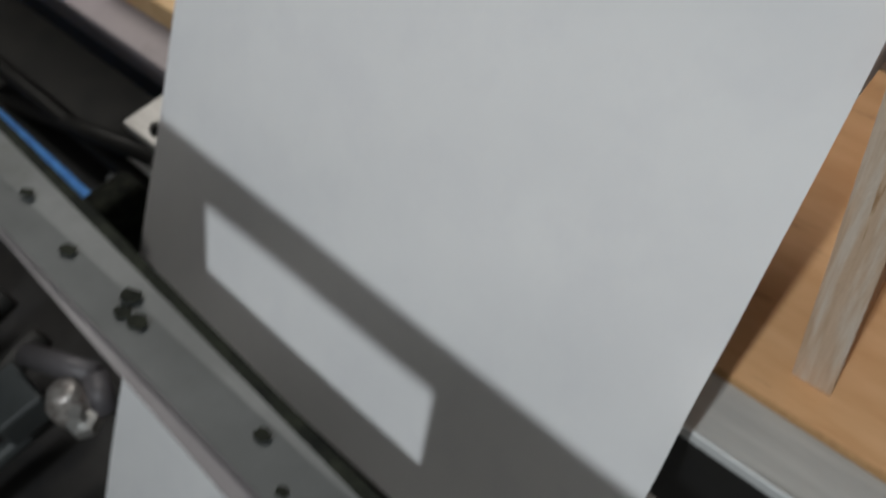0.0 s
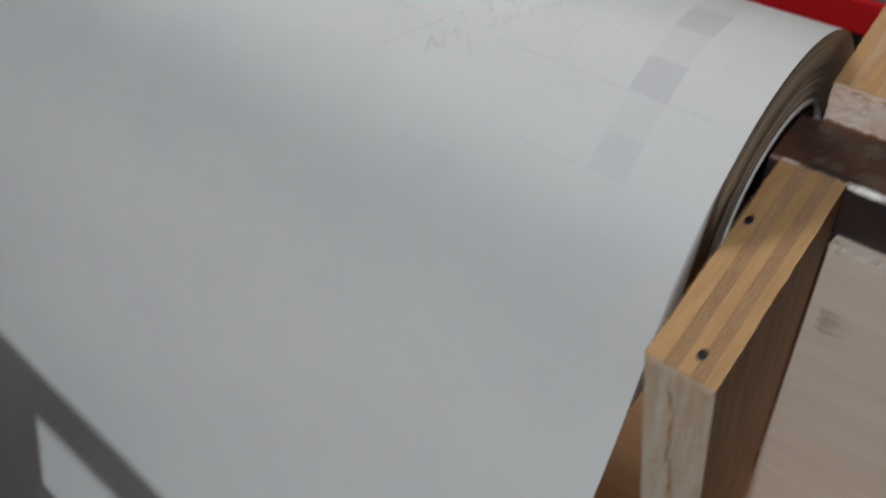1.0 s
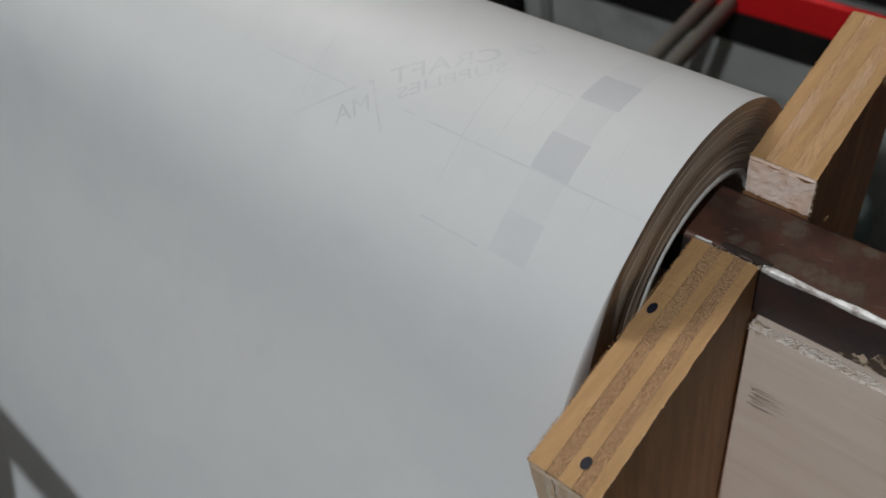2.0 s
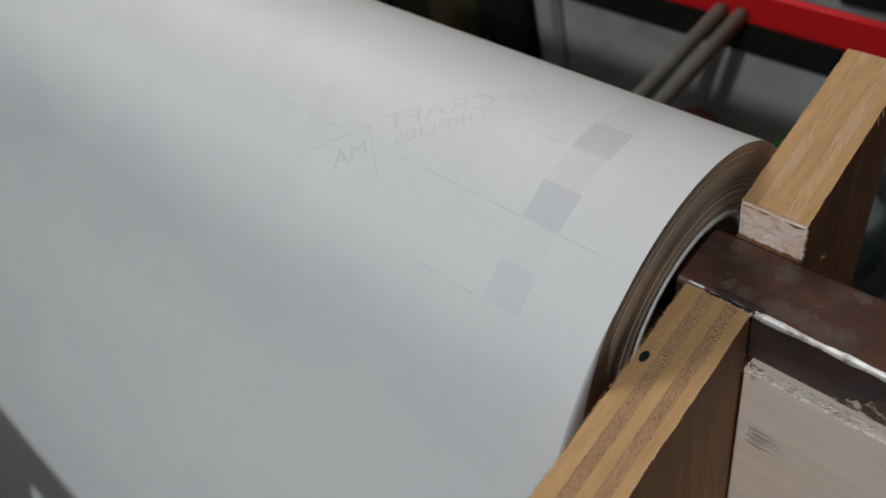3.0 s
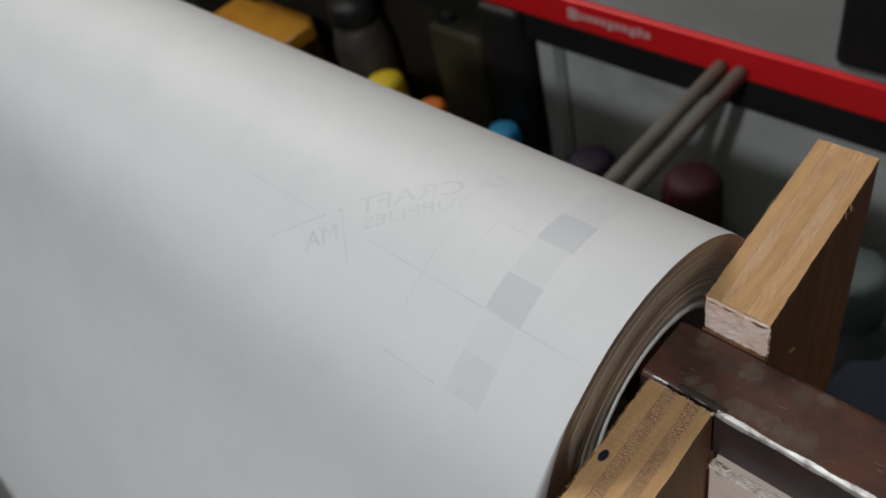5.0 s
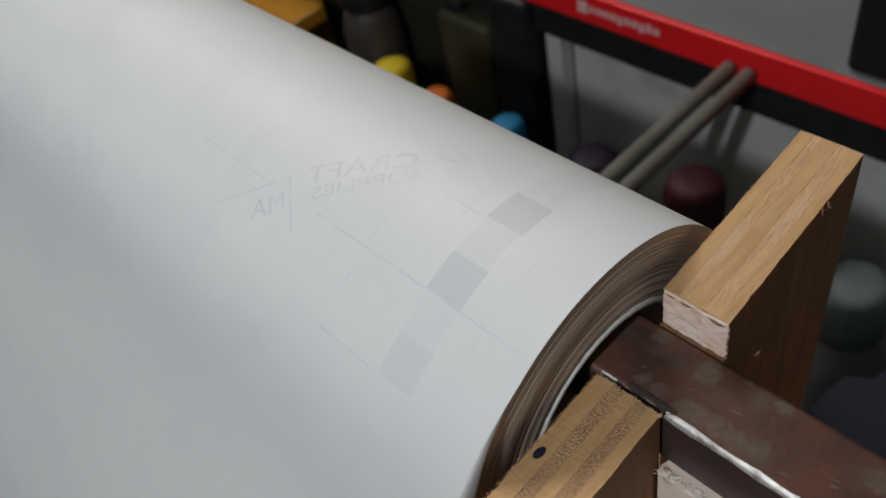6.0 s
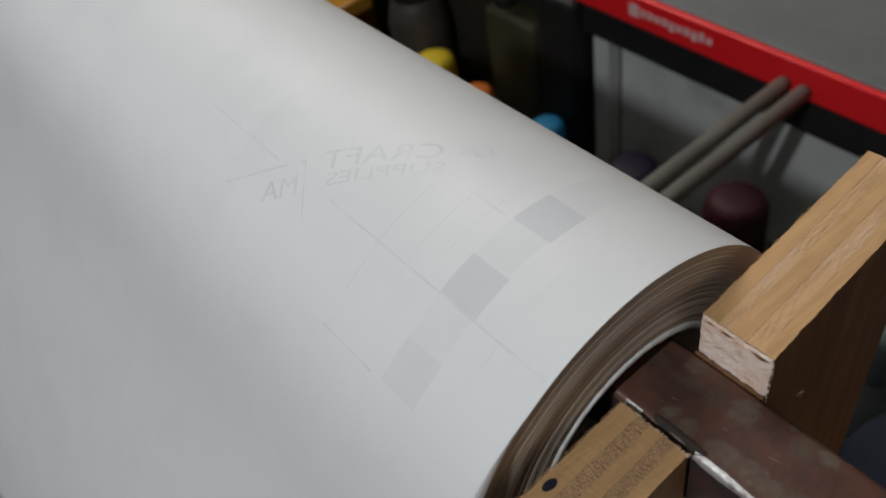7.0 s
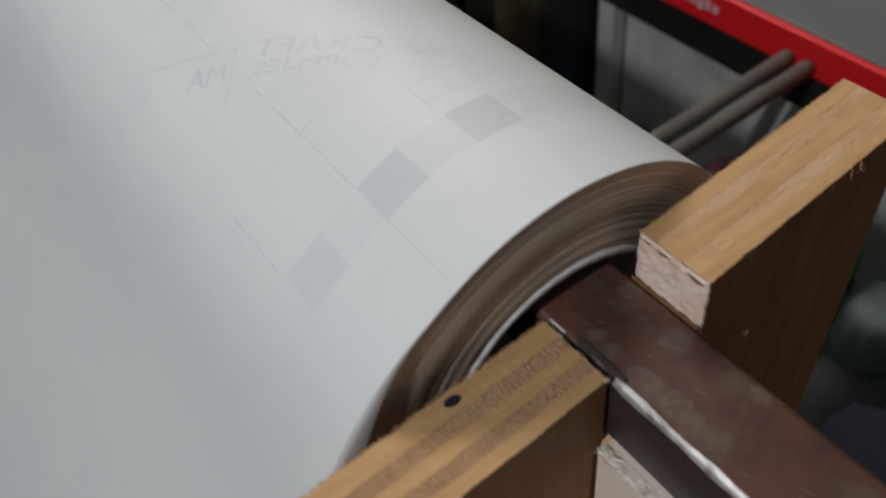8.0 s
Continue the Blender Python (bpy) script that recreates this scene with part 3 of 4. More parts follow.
def mark(x, y, z, r, stretch, parent):
    bm = bmesh.new()
    n = 16
    bm.faces.new([bm.verts.new(V(x + r * math.cos(2 * math.pi * i / n), y + stretch * r * math.sin(2 * math.pi * i / n), z)) for i in range(n)])
    return part("screw_hole", bm, INK, parent, "dark filled screw hole")


mark(-0.49, -0.82, 0.009, 0.034, 1.7, front_board)
mark(-0.15, -2.18, 0.009, 0.036, 1.5, front_board)

def end_skin(x0, x1, y, z0, z1, parent, mat, seed, label, lean_out=0.0):
    """The torn pale skin on a sawn board end, uneven and slightly proud."""
    rnd = random.Random(seed)
    bm = bmesh.new()
    nx, nz = 14, max(10, int((z1 - z0) / 0.035))
    grid = []
    for k in range(nz + 1):
        row = []
        for i in range(nx + 1):
            edge = i in (0, nx) or k in (0, nz)
            row.append(bm.verts.new(V(x0 + (x1 - x0) * i / nx + (0 if not edge else rnd.uniform(-0.006, 0.006)) + lean_out * (z1 - z0) * (1 - k / nz),
                                      y - (0 if edge else 0.013 + 0.006 * noise.noise((i * 0.6, k * 0.35, seed)) + rnd.uniform(0, 0.006)),
                                      z0 + (z1 - z0) * k / nz + (rnd.uniform(-0.008, 0.004) if k == nz else 0))))
        grid.append(row)
    for a, c in zip(grid, grid[1:]):
        for i in range(nx):
            bm.faces.new((a[i], a[i + 1], c[i + 1], c[i]))
    return part("sawn_end", bm, mat, parent, label)


end_skin(-0.60 + 0.105, -0.03 + 0.105, -2.3915, -6.23, -0.012, front_board, WOOD_END, 5, "pale fibrous sawn end", 0.04)
end_skin(-0.552, 0.012, 0.7385, -6.2, 0.325, back_board, WOOD_PAINT, 6, "whitish sawn end with rusty lower edge")

CRACK = material("brown_wood_streak", (0.36, 0.22, 0.115), 0.8, second=(0.66, 0.49, 0.345), scale=150, mix=(0.40, 0.60), stretch=(3, 3, 0.5))
for x, z0, z1, w in ((-0.28, -0.02, -0.40, 0.026), (-0.26, -0.30, -1.5, 0.055), (-0.22, -1.3, -3.2, 0.045)):
    bm = bmesh.new()
    prev = None
    for k in range(41):
        f = k / 40
        c = x + 0.02 * noise.noise((f * 3, z0, 0))
        h = w * math.sin(math.pi * min(1, f + 0.05)) * (0.7 + 0.6 * noise.noise((f * 9, z1, 2))) + 0.001
        z = z0 + (z1 - z0) * f
        c -= 0.04 * z
        pair = (bm.verts.new(V(c - h, -2.4175, z)), bm.verts.new(V(c + h, -2.4175, z)))
        if prev:
            bm.faces.new((prev[0], prev[1], pair[1], pair[0]))
        prev = pair
    part("wood_streak", bm, CRACK, front_board, "brown streak in the sawn end")

bm = bmesh.new()
rust = [(-0.555 + 0.57 * k / 24, -0.12, -0.052 + random.Random(k + 50).uniform(-0.012, 0.010)) for k in range(25)]
rows = [(bm.verts.new(V(x, 0.7035, z0)), bm.verts.new(V(x, 0.7035, z1))) for x, z0, z1 in rust]
for p, q in zip(rows, rows[1:]):
    bm.faces.new((p[0], q[0], q[1], p[1]))
part("rust_stain", bm, material("rust_stain", (0.20, 0.085, 0.034), 0.7, second=(0.33, 0.17, 0.085), scale=220), back_board, "rusty brown stain at the edge")

bm = bmesh.new()
for k in range(24):
    x0, x1 = -0.553 + 0.565 * k / 24, -0.553 + 0.565 * (k + 1) / 24
    d0, d1 = [0.001 + 0.09 * max(0.0, noise.noise((q * 7.0, 4.0, 1.0)) + 0.02) for q in (x0, x1)]
    bm.faces.new([bm.verts.new(V(*q)) for q in ((x0, 0.703, 0.327), (x1, 0.703, 0.327), (x1, 0.703, 0.327 - d1), (x0, 0.703, 0.327 - d0))])
part("rust_stain", bm, bpy.data.materials["rust_stain"], back_board, "rusty brown stain at the edge")

# splinters along the sawn edges
rnd = random.Random(31)


def splinter(p, d, w, parent):
    bm = bmesh.new()
    p, d = Vector(p), Vector(d)
    s = d.orthogonal().normalized() * w
    t = d.cross(s).normalized() * w
    b = [bm.verts.new(V(*(p + q))) for q in (s, t, -s, -t)]
    tip = bm.verts.new(V(*(p + d)))
    for i in range(4):
        bm.faces.new((b[i], b[(i + 1) % 4], tip))
    bm.faces.new(b)
    return bm


def fringe(parent, n, place, size, mat=None):
    return part("sawn_fringe", join(*[splinter(*place(), size, parent) for _ in range(n)]), mat or WOOD_END, parent, "pale torn wood fibres")


fringe(front_board, 260, lambda: ((-0.605 + 0.105 * (y := rnd.uniform(0, 1)), -0.02 - 2.37 * y, rnd.uniform(-0.012, 0.0)), (-0.003 - 0.020 * rnd.random() ** 3, rnd.uniform(-0.03, 0.03), rnd.uniform(0.002, 0.018))), 0.0036, WOOD_L)
fringe(front_board, 30, lambda: ((rnd.uniform(-0.6, -0.03), -0.02, rnd.uniform(-0.012, 0.0)), (rnd.uniform(-0.02, 0.02), rnd.uniform(0.002, 0.015), rnd.uniform(0.005, 0.022))), 0.005)
fringe(back_board, 120, lambda: ((-0.55 - 0.137 * (y := rnd.uniform(0, 1)), 0.735 + 2.18 * y, 0.335), (rnd.uniform(-0.018, 0.004), rnd.uniform(-0.02, 0.02), rnd.uniform(0.0, 0.010))), 0.003, WOOD_L)
fringe(back_board, 26, lambda: ((0.02, 0.74, rnd.uniform(-0.15, 0.3)), (rnd.uniform(0.0, 0.02), rnd.uniform(-0.03, 0.0), rnd.uniform(-0.04, 0.02))), 0.005)

fringe(front_board, 60, lambda: ((-0.035 + 0.105 * (y := rnd.uniform(0, 1)), -0.02 - 2.37 * y, rnd.uniform(-0.02, 0.0)), (rnd.uniform(0.0, 0.016), rnd.uniform(-0.03, 0.03), rnd.uniform(-0.004, 0.010))), 0.004)
fringe(front_board, 9, lambda: ((-0.035, -0.03, rnd.uniform(-0.05, 0.0)), (rnd.uniform(0.0, 0.03), rnd.uniform(0.0, 0.04), rnd.uniform(-0.05, 0.06))), 0.008)
fringe(back_board, 6, lambda: ((0.012 - 0.137 * (y := rnd.uniform(0.60, 0.74)), 0.74 + 2.18 * y, rnd.uniform(0.22, 0.33)), (rnd.uniform(0.012, 0.03), rnd.uniform(-0.05, 0.05), rnd.uniform(-0.10, 0.0))), 0.010, WOOD_L)
fringe(back_board, 7, lambda: ((-0.03, 1.30 + rnd.uniform(-0.03, 0.03), -0.68 + rnd.uniform(-0.03, 0.03)), (rnd.uniform(0.02, 0.045), rnd.uniform(-0.02, 0.05), rnd.uniform(-0.03, 0.12))), 0.009, WOOD_L)

brace = base("plywood_plate", 2.5, 0.2, -6.24, "pale pinkish plywood plate with scratches under the tube", "plywood plate")
part("panel", box((0.0, -0.085, -6.24), (5.5, 0.44, -0.705), 0.015), WOOD_PINK, brace)
bm = bmesh.new()
grid = [[bm.verts.new(V(0.0 + 5.4 * i / 320, -0.089 + 0.10 * j / 6 + (rnd.uniform(-0.012, 0.006) if j == 0 else 0), -0.706 + (rnd.uniform(0.0, 0.008) if 0 < j < 6 else rnd.uniform(-0.012, 0.004)))) for j in range(7)] for i in range(321)]
for p, q in zip(grid, grid[1:]):
    for j in range(6):
        bm.faces.new((p[j], p[j + 1], q[j + 1], q[j]))
part("sawn_top", bm, material("torn_pale_fibres", (0.84, 0.75, 0.67), 0.8, second=(0.66, 0.55, 0.46), scale=260, mix=(0.45, 0.7), bump=0.5, bump_scale=900), brace, "fibrous torn top edge")
fringe(brace, 190, lambda: ((rnd.uniform(0.0, 3.2), -0.085 + rnd.uniform(0, 0.08), -0.705), (rnd.uniform(-0.05, 0.05), rnd.uniform(-0.035, 0.01), rnd.uniform(-0.01, 0.03))), 0.005)
fringe(brace, 30, lambda: ((0.03 + rnd.uniform(0, 0.07), -0.08 + rnd.uniform(0, 0.08), -0.71), (rnd.uniform(-0.10, 0.08), rnd.uniform(-0.06, 0.0), rnd.uniform(-0.08, 0.09))), 0.007)
SMUDGE = material("burnt_saw_mark", (0.20, 0.14, 0.105), 0.8, second=(0.42, 0.33, 0.27), scale=300)
for k in range(16):
    z = -1.56 - 0.022 * k + rnd.uniform(-0.02, 0.02)
    x = 0.10 + rnd.uniform(0, 0.08)
    bm = bmesh.new()
    w = rnd.uniform(0.003, 0.008)
    wide = rnd.uniform(0.12, 0.42)
    bm.faces.new([bm.verts.new(V(a, -0.0875, b)) for a, b in ((x, z - w), (x + wide * 0.5, z - w * 0.8 + 0.005), (x + wide, z + 0.02), (x + wide * 0.45, z + w), (x, z + w))])
    part("saw_mark", bm, SMUDGE, brace, "dark saw scratch")

stand = base("plywood_stand", 1, 0.5, -6.8, "orange plywood base panel under the upright boards", "plywood panel")
part("panel", box((-9.0, -2.93, -6.75), (6.0, 4.2, -6.245), 0.02), WOOD_BASE, stand)
part("edge_strip", box((-9.0, -2.965, -6.72), (6.0, -2.935, -6.27), 0.01), WOOD_L, stand, "pale sawn front edge")

ledge = base("metal_ledge", 0, -3.5, -7.0, "dull aluminium ledge with a bright front lip beneath the plywood base", "metal ledge")
part("plate", box((-9.0, -3.93, -6.62), (6.0, -2.97, -6.40), 0.02), ZINC, ledge)
part("lip", box((-9.0, -4.0, -6.62), (6.0, -3.935, -6.33), 0.02), WHITE_P, ledge, "bright white front lip")
part("bracket", box((-9.0, -3.9, -9.5), (6.0, 4.2, -6.76), 0.05), BLACK, ledge, "black frame under the ledge")

# ---- slotted rail in front of the sheet ----
rail = base("slotted_rail", -8, -8.3, -10.0, "grey painted steel rail with drilled holes and a slotted web", "steel rail")


def prism(corners, z0, z1):
    """A flat plate with the given corners in plan."""
    bm = bmesh.new()
    low, top = [[bm.verts.new(V(x, y, z)) for x, y in corners] for z in (z0, z1)]
    bm.faces.new(low), bm.faces.new(top)
    for k in range(len(corners)):
        bm.faces.new((low[k - 1], low[k], top[k], top[k - 1]))
    bmesh.ops.bevel(bm, geom=bm.edges[:], offset=0.02 * U, segments=2, profile=0.5, affect="EDGES")
    return bm


def flange_rise(x, y):
    """The rail's top flange leans: its near edge stands higher than the far lip."""
    far = -7.19 - 1.10 * (x + 30) / 31.2
    return 0.27 * min(1.15, max(0.0, (far - y) / (far + 8.88)))


def lean(bm):
    for v in bm.verts:
        v.co.z += flange_rise(v.co.x / U, v.co.y / U) * U
    return bm


part("flange", lean(prism(((-30, -8.88), (1.2, -8.88), (1.2, -8.29), (-30, -7.19)), -2.1, -2.0)), STEEL, rail)
part("front_flange", lean(prism(((-14, -8.905), (-6.75, -8.94), (-2.8, -9.06), (1.2, -9.22), (1.2, -8.9), (-14, -8.9)), -2.16, -2.03)), STEEL_2, rail, "slightly lighter front strip")
part("far_lip", prism(((-30, -7.38), (1.2, -8.48), (1.2, -8.28), (-30, -7.18)), -2.12, -1.975), DULL_BLACK, rail, "black far lip")
part("seam", lean(prism(((-30, -8.9), (1.2, -8.9), (1.2, -8.88), (-30, -8.88)), -2.06, -1.985)), STEEL_2, rail, "folded seam")
bm = bmesh.new()
COLS = ((-30, -9.9, -4.4, -2.3, -2.1), (-9.1, -9.9, -5.0, -2.35, -2.1), (-3.6, -9.9, -5.31, -2.6, -2.1), (1.2, -9.9, -5.5, -3.2, -2.1))
grids = []
for y in (-8.2, -8.12):
    g = [[bm.verts.new(V(c[0], y, z)) for z in c[1:]] for c in COLS]
    for i in range(3):
        for k in range(3):
            if not (i == 1 and k == 1):
                bm.faces.new((g[i][k], g[i + 1][k], g[i + 1][k + 1], g[i][k + 1]))
    grids.append(g)
for (i, k), (i2, k2) in (((1, 1), (2, 1)), ((2, 1), (2, 2)), ((2, 2), (1, 2)), ((1, 2), (1, 1))):
    bm.faces.new((grids[0][i][k], grids[0][i2][k2], grids[1][i2][k2], grids[1][i][k]))
part("web", bm, BLACK, rail, "black web with a long slot")
rnd = random.Random(3)
# flat black discs on the flange; the shade inside each hole is only colour
for x, y, w in ((-6.09, -8.54, 0.10), (-5.06, -8.42, 0.11), (-4.90, -8.60, 0.10), (-4.68, -8.56, 0.11), (-2.78, -8.5, 0.09), (-7.3, -8.4, 0.09), (-2.2, -8.72, 0.06)):
    bm = bmesh.new()
    rim = [(x + w * math.cos(a) * rnd.uniform(0.8, 1.25), y + 0.85 * w * math.sin(a) * rnd.uniform(0.8, 1.2)) for a in [2 * math.pi * k / 14 for k in range(14)]]
    top = [bm.verts.new(V(p, q, -1.994 + flange_rise(p, q))) for p, q in rim]
    low = [bm.verts.new(V(x + (p - x) * 0.9, y + (q - y) * 0.9, -1.996 + flange_rise(p, q))) for p, q in rim]
    bm.faces.new(low)
    for k in range(14):
        bm.faces.new((top[k - 1], top[k], low[k], low[k - 1]))
    part("hole", bm, DULL_BLACK, rail, "smeared drilled hole, its inner shade painted as a dark disc")

# ---- machine under and beside the sheet ----
press = base("printing_machine", -16, -4, -20, "dark machine frame with a mauve cross beam beside the paper sheet", "machine frame")
part("cross_beam", box((-45, -3.05, -9.4), (-12.6, -1.9, -8.4), 0.06), MAUVE, press, "mauve grey cross beam")
part("beam_underside", box((-45, -2.95, -10.6), (-12.6, -2.0, -9.42), 0.05), BLACK, press)
part("side_plate", box((-13.4, -7.15, -18), (-12.55, -5.92, -7.35), 0.25, 4), DULL_BLACK, press, "rounded black side plate at the paper's edge")
part("bracket_stem", rod((-13.4, -3.0, -8.7), (-13.3, -5.0, -7.0), 0.16), BLACK, press, smooth=True)
part("lug", box((-16.3, -4.75, -8.95), (-14.7, -3.055, -8.65), 0.06), ZINC, press, "pale zinc lug bolted to the beam")
part("back_panel", box((-60, 2.0, -28), (-12.0, 3.0, -9.6), 0.1), BLACK, press)
part("shelf", box((-60, -7.5, -19.0), (-13.2, 2.0, -18.2), 0.1), DARK, press, "dark lower shelf")
part("tray", box((-30, -6.6, -14.9), (-18.0, -3.6, -14.6), 0.1), DARK, press)
part("lower_tube", rod((-45, -4.4, -13.2), (-14.7, -4.4, -13.2), 0.32), DARK, press, smooth=True)
part("wide_arm", join(rod((-30, -4.9, -15.0), (-17.5, -4.0, -11.4), 0.30), rod((-17.5, -4.0, -11.4), (-14.8, -5.2, -12.4), 0.30)), DARK, press, "dark slanting arm", smooth=True)
hose([(-45, -5.6, -13.0), (-34, -5.75, -13.1), (-26, -5.78, -13.0), (-18.9, -5.85, -13.0), (-16.5, -5.9, -13.3), (-14.4, -6.0, -14.5)], 0.17, "air_hose", BLUE_TUBE, press)
part("guide_roller", rod((-13.0, -12.6, -17.6), (0.2, -12.6, -17.6), 0.6, 32), ALU, press, smooth=True)

saddle = base("wooden_block", -19, -1, -8.4, "small tan wooden block lying on the mauve beam", "wooden block")
part("block", box((-21.0, -2.0, -8.395), (-17.2, 0.9, -7.5), 0.08), TAN, saddle)

tin = base("round_tin", -25.6, -0.3, -8.4, "round tin with purple print and a white rim", "tin")
part("body", lathe([(1.9, 0), (2.0, 0.1), (2.0, 2.2), (1.95, 2.3)], (-25.4, 0.2, -8.2), "z", 40), plastic("purple_print", (0.22, 0.05, 0.33)), tin, smooth=True)
part("rim", lathe([(2.02, 0.0), (2.12, 0.08), (2.12, 0.32), (2.02, 0.42)], (-25.4, 0.2, -8.25), "z", 40), WHITE_P, tin, "white rim", smooth=True)
part("lid", lathe([(1.7, 0), (1.95, 0.02), (1.95, 0.12), (1.6, 0.16), (0.3, 0.16)], (-25.4, 0.2, -5.9), "z", 40), plastic("violet_lid", (0.35, 0.10, 0.42)), tin, smooth=True)
pad = base("blue_mat", -23, 2.0, -9.0, "blue plastic mat under the tin", "mat")
part("mat", box((-31, -1.7, -8.62), (-13.5, 1.95, -8.42), 0.05), plastic("blue_mat_plastic", (0.03, 0.14, 0.24)), pad)

rag = base("white_rag", -20, -3.4, -14.6, "crumpled white rag on the dark tray", "rag")
bm = bmesh.new()
bmesh.ops.create_icosphere(bm, subdivisions=4, radius=1.0)
for v in bm.verts:
    d = 1 + 0.35 * noise.noise(v.co * 1.9) + 0.15 * noise.noise(v.co * 5)
    v.co = V(-20.0 + 1.5 * v.co.x * d, -4.0 + 0.9 * v.co.y * d, -14.0 + 0.55 * v.co.z * d)
part("cloth", bm, WHITE_P, rag, smooth=True)

# ---- workings below the rail ----
gear = base("machine_workings", -22, -9.5, -20, "dark machine workings with levers, shafts and a bright clamp", "machine parts")
part("bed", box((-60, -16, -19.6), (-13.2, -7.6, -19.0), 0.1), BLACK, gear)
rnd = random.Random(8)
for k in range(9):
    x = -36 + 2.4 * k
    part("shaft", rod((x, -14.5, -16.6 + rnd.uniform(-0.6, 0.4)), (x + rnd.uniform(-0.4, 0.4), -9.4, -15.6 + rnd.uniform(-0.6, 0.6)), rnd.uniform(0.28, 0.5), 16), (DARK, DARK, STEEL)[k % 3], gear, smooth=True)
part("lever", join(rod((-17.2, -10.0, -14.0), (-14.3, -9.1, -13.1), 0.34), rod((-14.3, -9.1, -13.1), (-13.4, -9.5, -13.6), 0.34)), STEEL_2, gear, "dull metal lever", smooth=True)
part("clamp", lathe([(0.25, 0), (0.62, 0.05), (0.62, 0.5), (0.4, 0.6), (0.4, 0.9), (0.2, 0.95)], (-14.3, -9.9, -13.7), "z", 24), BARE, gear, "bright clamp ring", smooth=True)
part("bolt", lathe([(0.42, 0), (0.42, 0.3), (0.2, 0.34), (0.2, 0.7)], (-13.6, -10.0, -13.6), "z", 6), ALU, gear)
for k in range(5):
    part("block", box((-32 + 3.6 * k, -11.8, -15.2), (-30.2 + 3.6 * k, -10.4, -14.2), 0.12), (STEEL, DARK)[k % 2], gear)

# ---- red-edged table behind the roll ----
table = base("red_edged_table", -10, 20, -27.7, "grey worktable with a bright red front edge and black frame", "table")
part("tabletop", box((-60, 14.05, -7.95), (30, 34, -7.52), 0.05), GREYTOP, table, "grey worktop")
part("front_edge", box((-60, 13.85, -8.5), (30, 14.04, -7.56), 0.04), RED, table, "bright red front edge")
x = -12.92
for w, low, high in ((0.36, -0.19, 0.19), (0.17, -0.10, 0.11), (0.20, -0.10, 0.10), (0.18, -0.10, 0.10), (0.19, -0.10, 0.11), (0.16, -0.19, 0.10),
                     (0.20, -0.10, 0.10), (0.18, -0.10, 0.12), (0.18, -0.18, 0.10), (0.17, -0.10, 0.17), (0.19, -0.10, 0.10)):
    part("lettering_bar", box((x, 13.835, -8.0 + low), (x + w, 13.849, -8.0 + high), 0), LABEL, table, "worn white lettering shape")
    x += w + 0.07
part("apron", box((-60, 14.05, -9.65), (30, 14.7, -8.0), 0.06), BLACK, table, "black frame rail")
part("lower_panel", box((-14.05, 14.75, -16.5), (30, 15.2, -9.3), 0.08), PANEL, table, "pale grey panel under the table")
part("post", box((-16.7, 13.6, -27.7), (-14.95, 14.6, -8.52), 0.2), BLACK, table, "black post")
part("post_cover", box((-14.7, 14.2, -27.7), (-14.06, 14.74, -9.0), 0.02), PANEL, table, "light grey strip beside the post")
part("upright", box((-5.05, 14.15, -7.515), (4.0, 18.0, 2.0), 0.2), RUBBER, table, "black upright standing on the worktop")
# dark board added so that the lit floor doesn't show beside the post
part("floor_screen", box((-60, 15.4, -27.7), (-14.5, 15.8, -9.95), 0.05), UMBER, table, "dark brown board added under the table to hide the floor")
part("back_leg", box((20, 30, -27.7), (22, 32, -7.96), 0.1), BLACK, table)
part("back_leg", box((-50, 30, -27.7), (-48, 32, -7.96), 0.1), BLACK, table)

guides = base("guide_rods", -7.3, 8, -8.6, "pair of parallel grey metal rods running out from the red-edged table", "metal rods")
for x in (-7.79, -7.22):
    bm = rod((x + 0.25, -2.0, -8.27), (x, 13.82, -8.27), 0.215, 24)
    part("rod", bm, ROD, guides, smooth=True)

lowshelf = base("bottle_shelf", -12, 13, -21, "dark shelf carrying the row of ink bottles", "shelf")
part("board", box((-60, 9.5, -20.6), (30, 15.3, -20.0), 0.08), DARK, lowshelf)
part("support", box((-60, 9.6, -27.7), (-58, 15.2, -20.62), 0.08), DARK, lowshelf)
part("support", box((26, 9.6, -27.7), (28, 15.2, -20.62), 0.08), DARK, lowshelf)


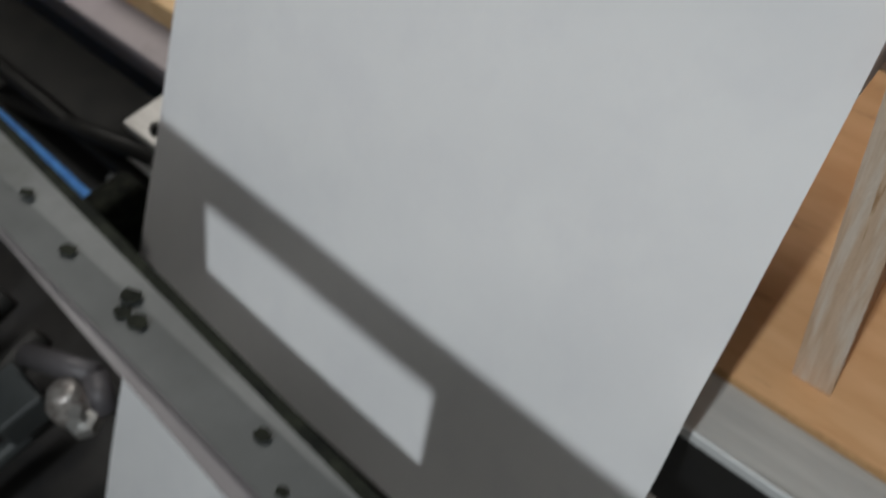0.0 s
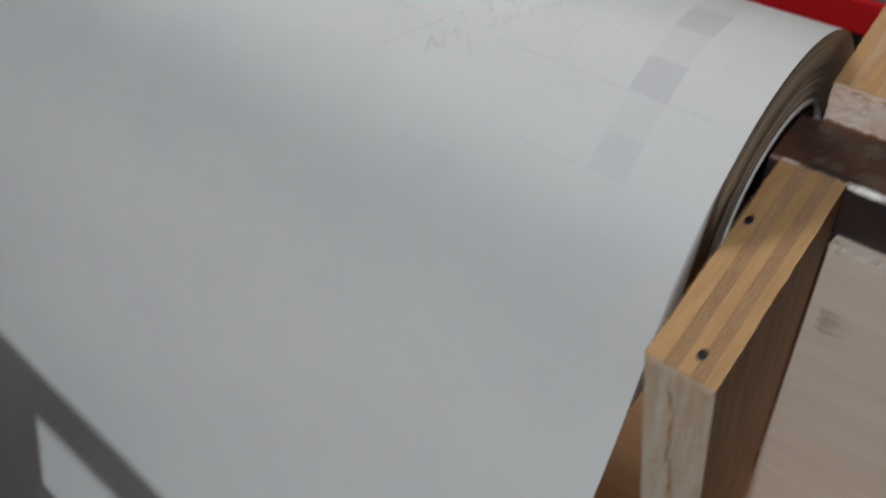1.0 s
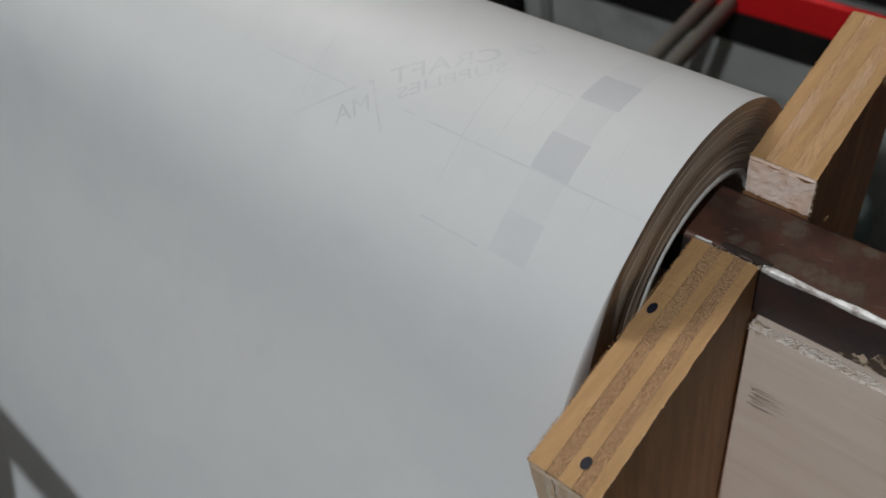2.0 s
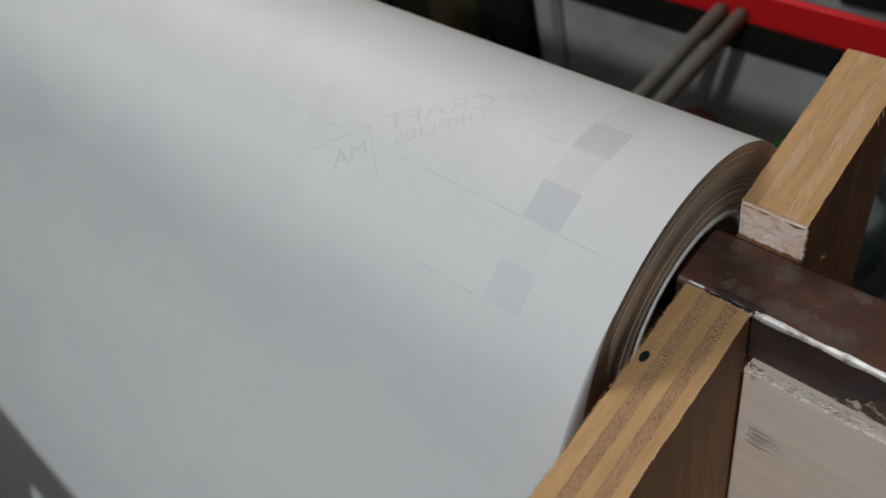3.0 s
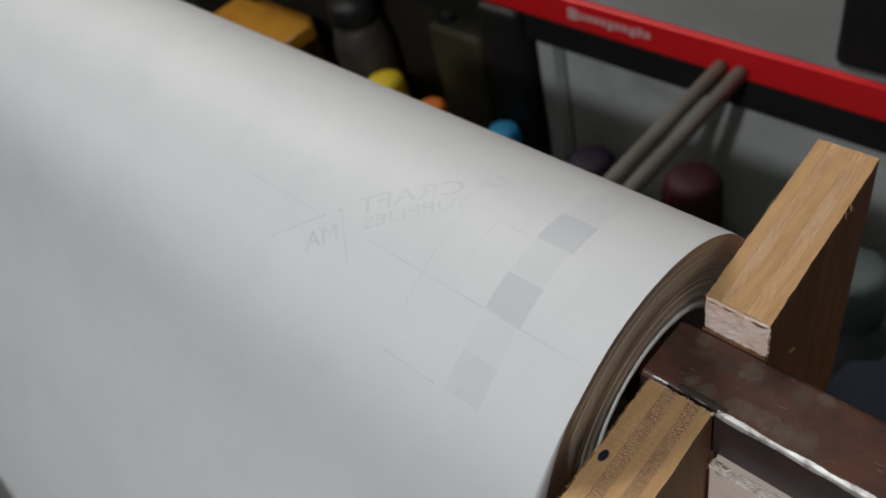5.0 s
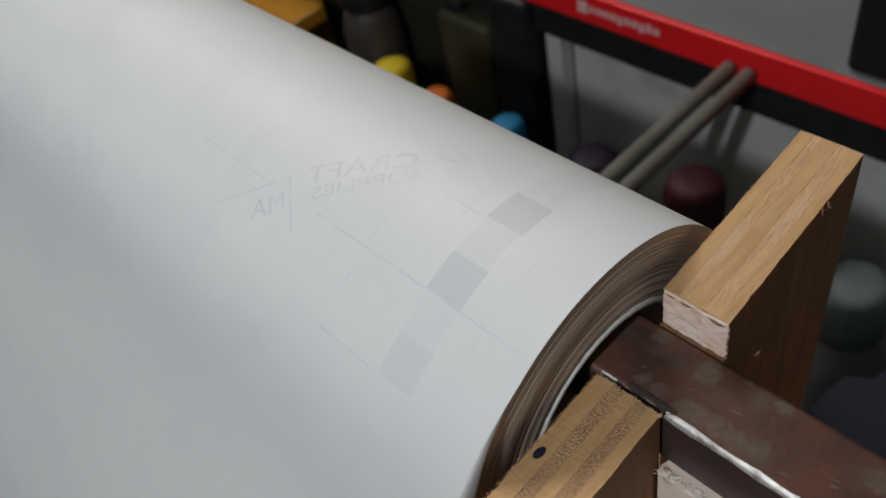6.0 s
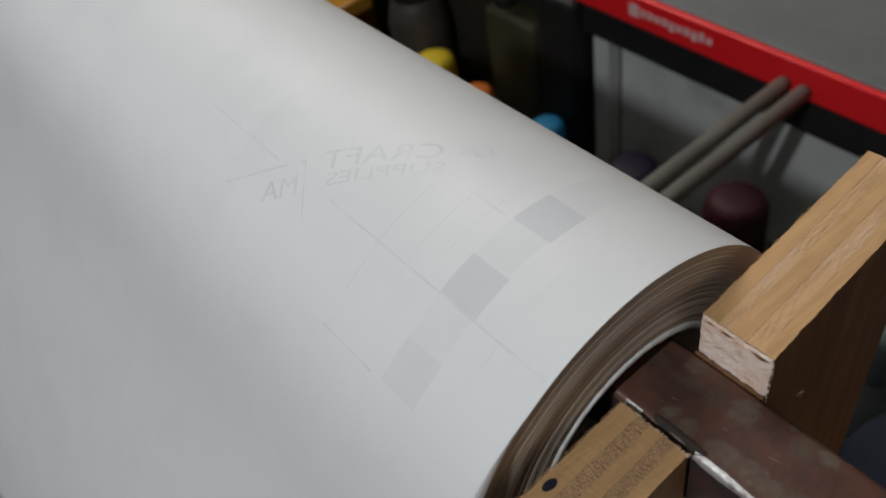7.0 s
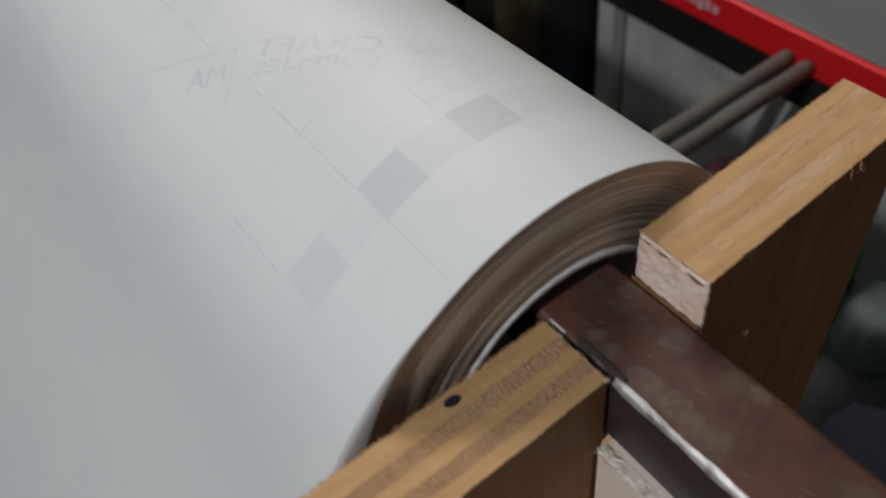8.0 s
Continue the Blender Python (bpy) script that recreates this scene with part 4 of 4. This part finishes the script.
def bottle(x, y, colour, cap_r, word, top):
    b = base("ink_bottle", x, y, -19.99, f"milky plastic ink bottle with a {word} screw cap", "bottle", "ink bottles in a row")
    h = top + 19.99
    part("body", lathe([(1.2, 0), (1.42, 0.12), (1.45, 0.4), (1.45, h - 2.9), (1.3, h - 2.4), (0.75, h - 1.75), (0.7, h - 1.3)], (x, y, -19.99), "z", 32), BOTTLE, b, smooth=True)
    part("ink", lathe([(1.1, 0.1), (1.3, 0.2), (1.3, h - 3.6), (1.2, h - 3.5)], (x, y, -19.97), "z", 24), plastic("ink_" + word, tuple(c * 0.35 for c in colour)), b, smooth=True)
    bm = bmesh.new()
    n = 48
    prof = [(-0.7, 1.0), (-0.68, 1.02), (0.62, 1.0), (0.92, 0.95), (1.10, 0.84), (1.19, 0.66), (1.2, 0.3)]
    rings = []
    for hh, rr in prof:
        rings.append([bm.verts.new(V(x + cap_r * rr * (1 + 0.022 * math.cos(24 * math.pi * k / n + x)) * math.cos(2 * math.pi * k / n), y + cap_r * rr * (1 + 0.022 * math.cos(24 * math.pi * k / n + x)) * math.sin(2 * math.pi * k / n), top - 1.2 + hh)) for k in range(n)])
    for a, c in zip(rings, rings[1:]):
        for k in range(n):
            bm.faces.new((a[k], a[(k + 1) % n], c[(k + 1) % n], c[k]))
    bm.faces.new(rings[0]), bm.faces.new(rings[-1])
    part("cap", bm, plastic("cap_" + word, colour), b, f"ribbed {word} cap", smooth=True)
    return b


for x, y, c, r, word, top in ((-22.3, 13.1, (0.75, 0.55, 0.01), 0.85, "yellow", -13.1), (-19.5, 12.9, (0.80, 0.20, 0.02), 0.66, "orange", -13.25),
                              (-15.7, 12.9, (0.01, 0.25, 0.50), 0.64, "blue", -12.9), (-12.0, 13.1, (0.016, 0.004, 0.028), 0.84, "dark purple", -12.8),
                              (-8.17, 13.1, (0.06, 0.002, 0.011), 0.90, "maroon", -11.85), (-5.0, 13.1, (0.006, 0.24, 0.035), 0.8, "green", -11.6),
                              (-3.1, 13.0, (0.20, 0.26, 0.25), 0.95, "pale", -12.7)):
    bottle(x, y, c, r, word, top)

crate = base("amber_box", -29, 13, -19.99, "amber plastic box with slanted sides on the shelf", "plastic box")
part("shell", join(box((-32, 12.3, -19.99), (-28.2, 14.4, -12.6), 0.15), box((-32, 11.7, -12.6), (-26.6, 13.4, -11.9), 0.1)), AMBER, crate)

jar = base("brown_jar", -24.4, 14.1, -19.99, "dull grey-brown jar standing behind the ink bottles", "jar")
JAR = material("grey_brown_glaze", (0.075, 0.06, 0.05), 0.55, second=(0.045, 0.037, 0.031), scale=20)
part("body", lathe([(0.9, 0), (1.15, 0.15), (1.25, 1.0), (1.25, 7.4), (1.05, 8.2), (0.85, 8.5)], (-24.4, 14.1, -19.99), "z", 32), JAR, jar, smooth=True)
part("lid", lathe([(0.95, 0), (1.0, 0.1), (1.0, 0.8), (0.9, 0.95), (0.2, 1.0)], (-24.4, 14.1, -11.48), "z", 32), BLACK, jar, "black screw lid", smooth=True)
drum = base("olive_canister", -18.6, 14.5, -19.99, "dark olive canister standing under the table", "canister")
OLIVE = material("dark_olive_paint", (0.055, 0.05, 0.022), 0.6, second=(0.035, 0.033, 0.016), scale=14, third=(0.07, 0.06, 0.035), third_scale=9)
part("body", box((-19.9, 13.95, -19.99), (-17.3, 15.3, -10.4), 0.25, 4), OLIVE, drum, smooth=True)
part("cap", lathe([(0.4, 0), (0.42, 0.05), (0.42, 0.45), (0.36, 0.5)], (-19.3, 14.6, -10.4), "z", 20), BLACK, drum, "black cap", smooth=True)
pouch = base("plum_pouch", -26.3, 12.9, -19.99, "small crumpled plum-coloured pouch beside the amber box", "pouch")
bm = bmesh.new()
bmesh.ops.create_icosphere(bm, subdivisions=4, radius=1.0)
for v in bm.verts:
    d = 1 + 0.2 * noise.noise(v.co * 2.0) + 0.08 * noise.noise(v.co * 6)
    v.co = V(-26.0 + 0.95 * v.co.x * d, 12.9 + 0.8 * v.co.y * d, -16.9 + 3.2 * v.co.z * d)
part("cloth", bm, material("plum_cloth", (0.14, 0.055, 0.085), 0.8, second=(0.09, 0.035, 0.055), scale=30), pouch, smooth=True)

bag = base("navy_bag", -1, 10, -27.7, "crumpled navy cloth bag below the bench end", "bag")
bm = bmesh.new()
bmesh.ops.create_icosphere(bm, subdivisions=4, radius=1.0)
for v in bm.verts:
    d = 1 + 0.18 * noise.noise(v.co * 2.2) + 0.07 * noise.noise(v.co * 6)
    v.co = V(0.9 + 3.3 * v.co.x * d, 9.4 + 3.6 * v.co.y * d, -15.5 + 4.0 * v.co.z * d)
part("cloth", bm, NAVY, bag, smooth=True)
part("stool", box((-2.6, 6.0, -27.7), (4.3, 9.4, -19.2), 0.2), DARK, bag)

# ---- housing added over the unseen fill light ----
fixture = base("fill_light_housing", 0, 0, 0, "added white housing above the unseen overhead fill light", "ceiling light")
fixture.matrix_world = Matrix.Translation((-1.5, 0.6, 2.68))
bpy.context.view_layer.update()
bm = bmesh.new()
bmesh.ops.create_cube(bm, size=1.0)
for v in bm.verts:
    v.co = Vector((-1.5 + v.co.x * 1.25, 0.6 + v.co.y * 0.6, 2.685 + v.co.z * 0.03))
part("housing", bm, WHITE_P, fixture)
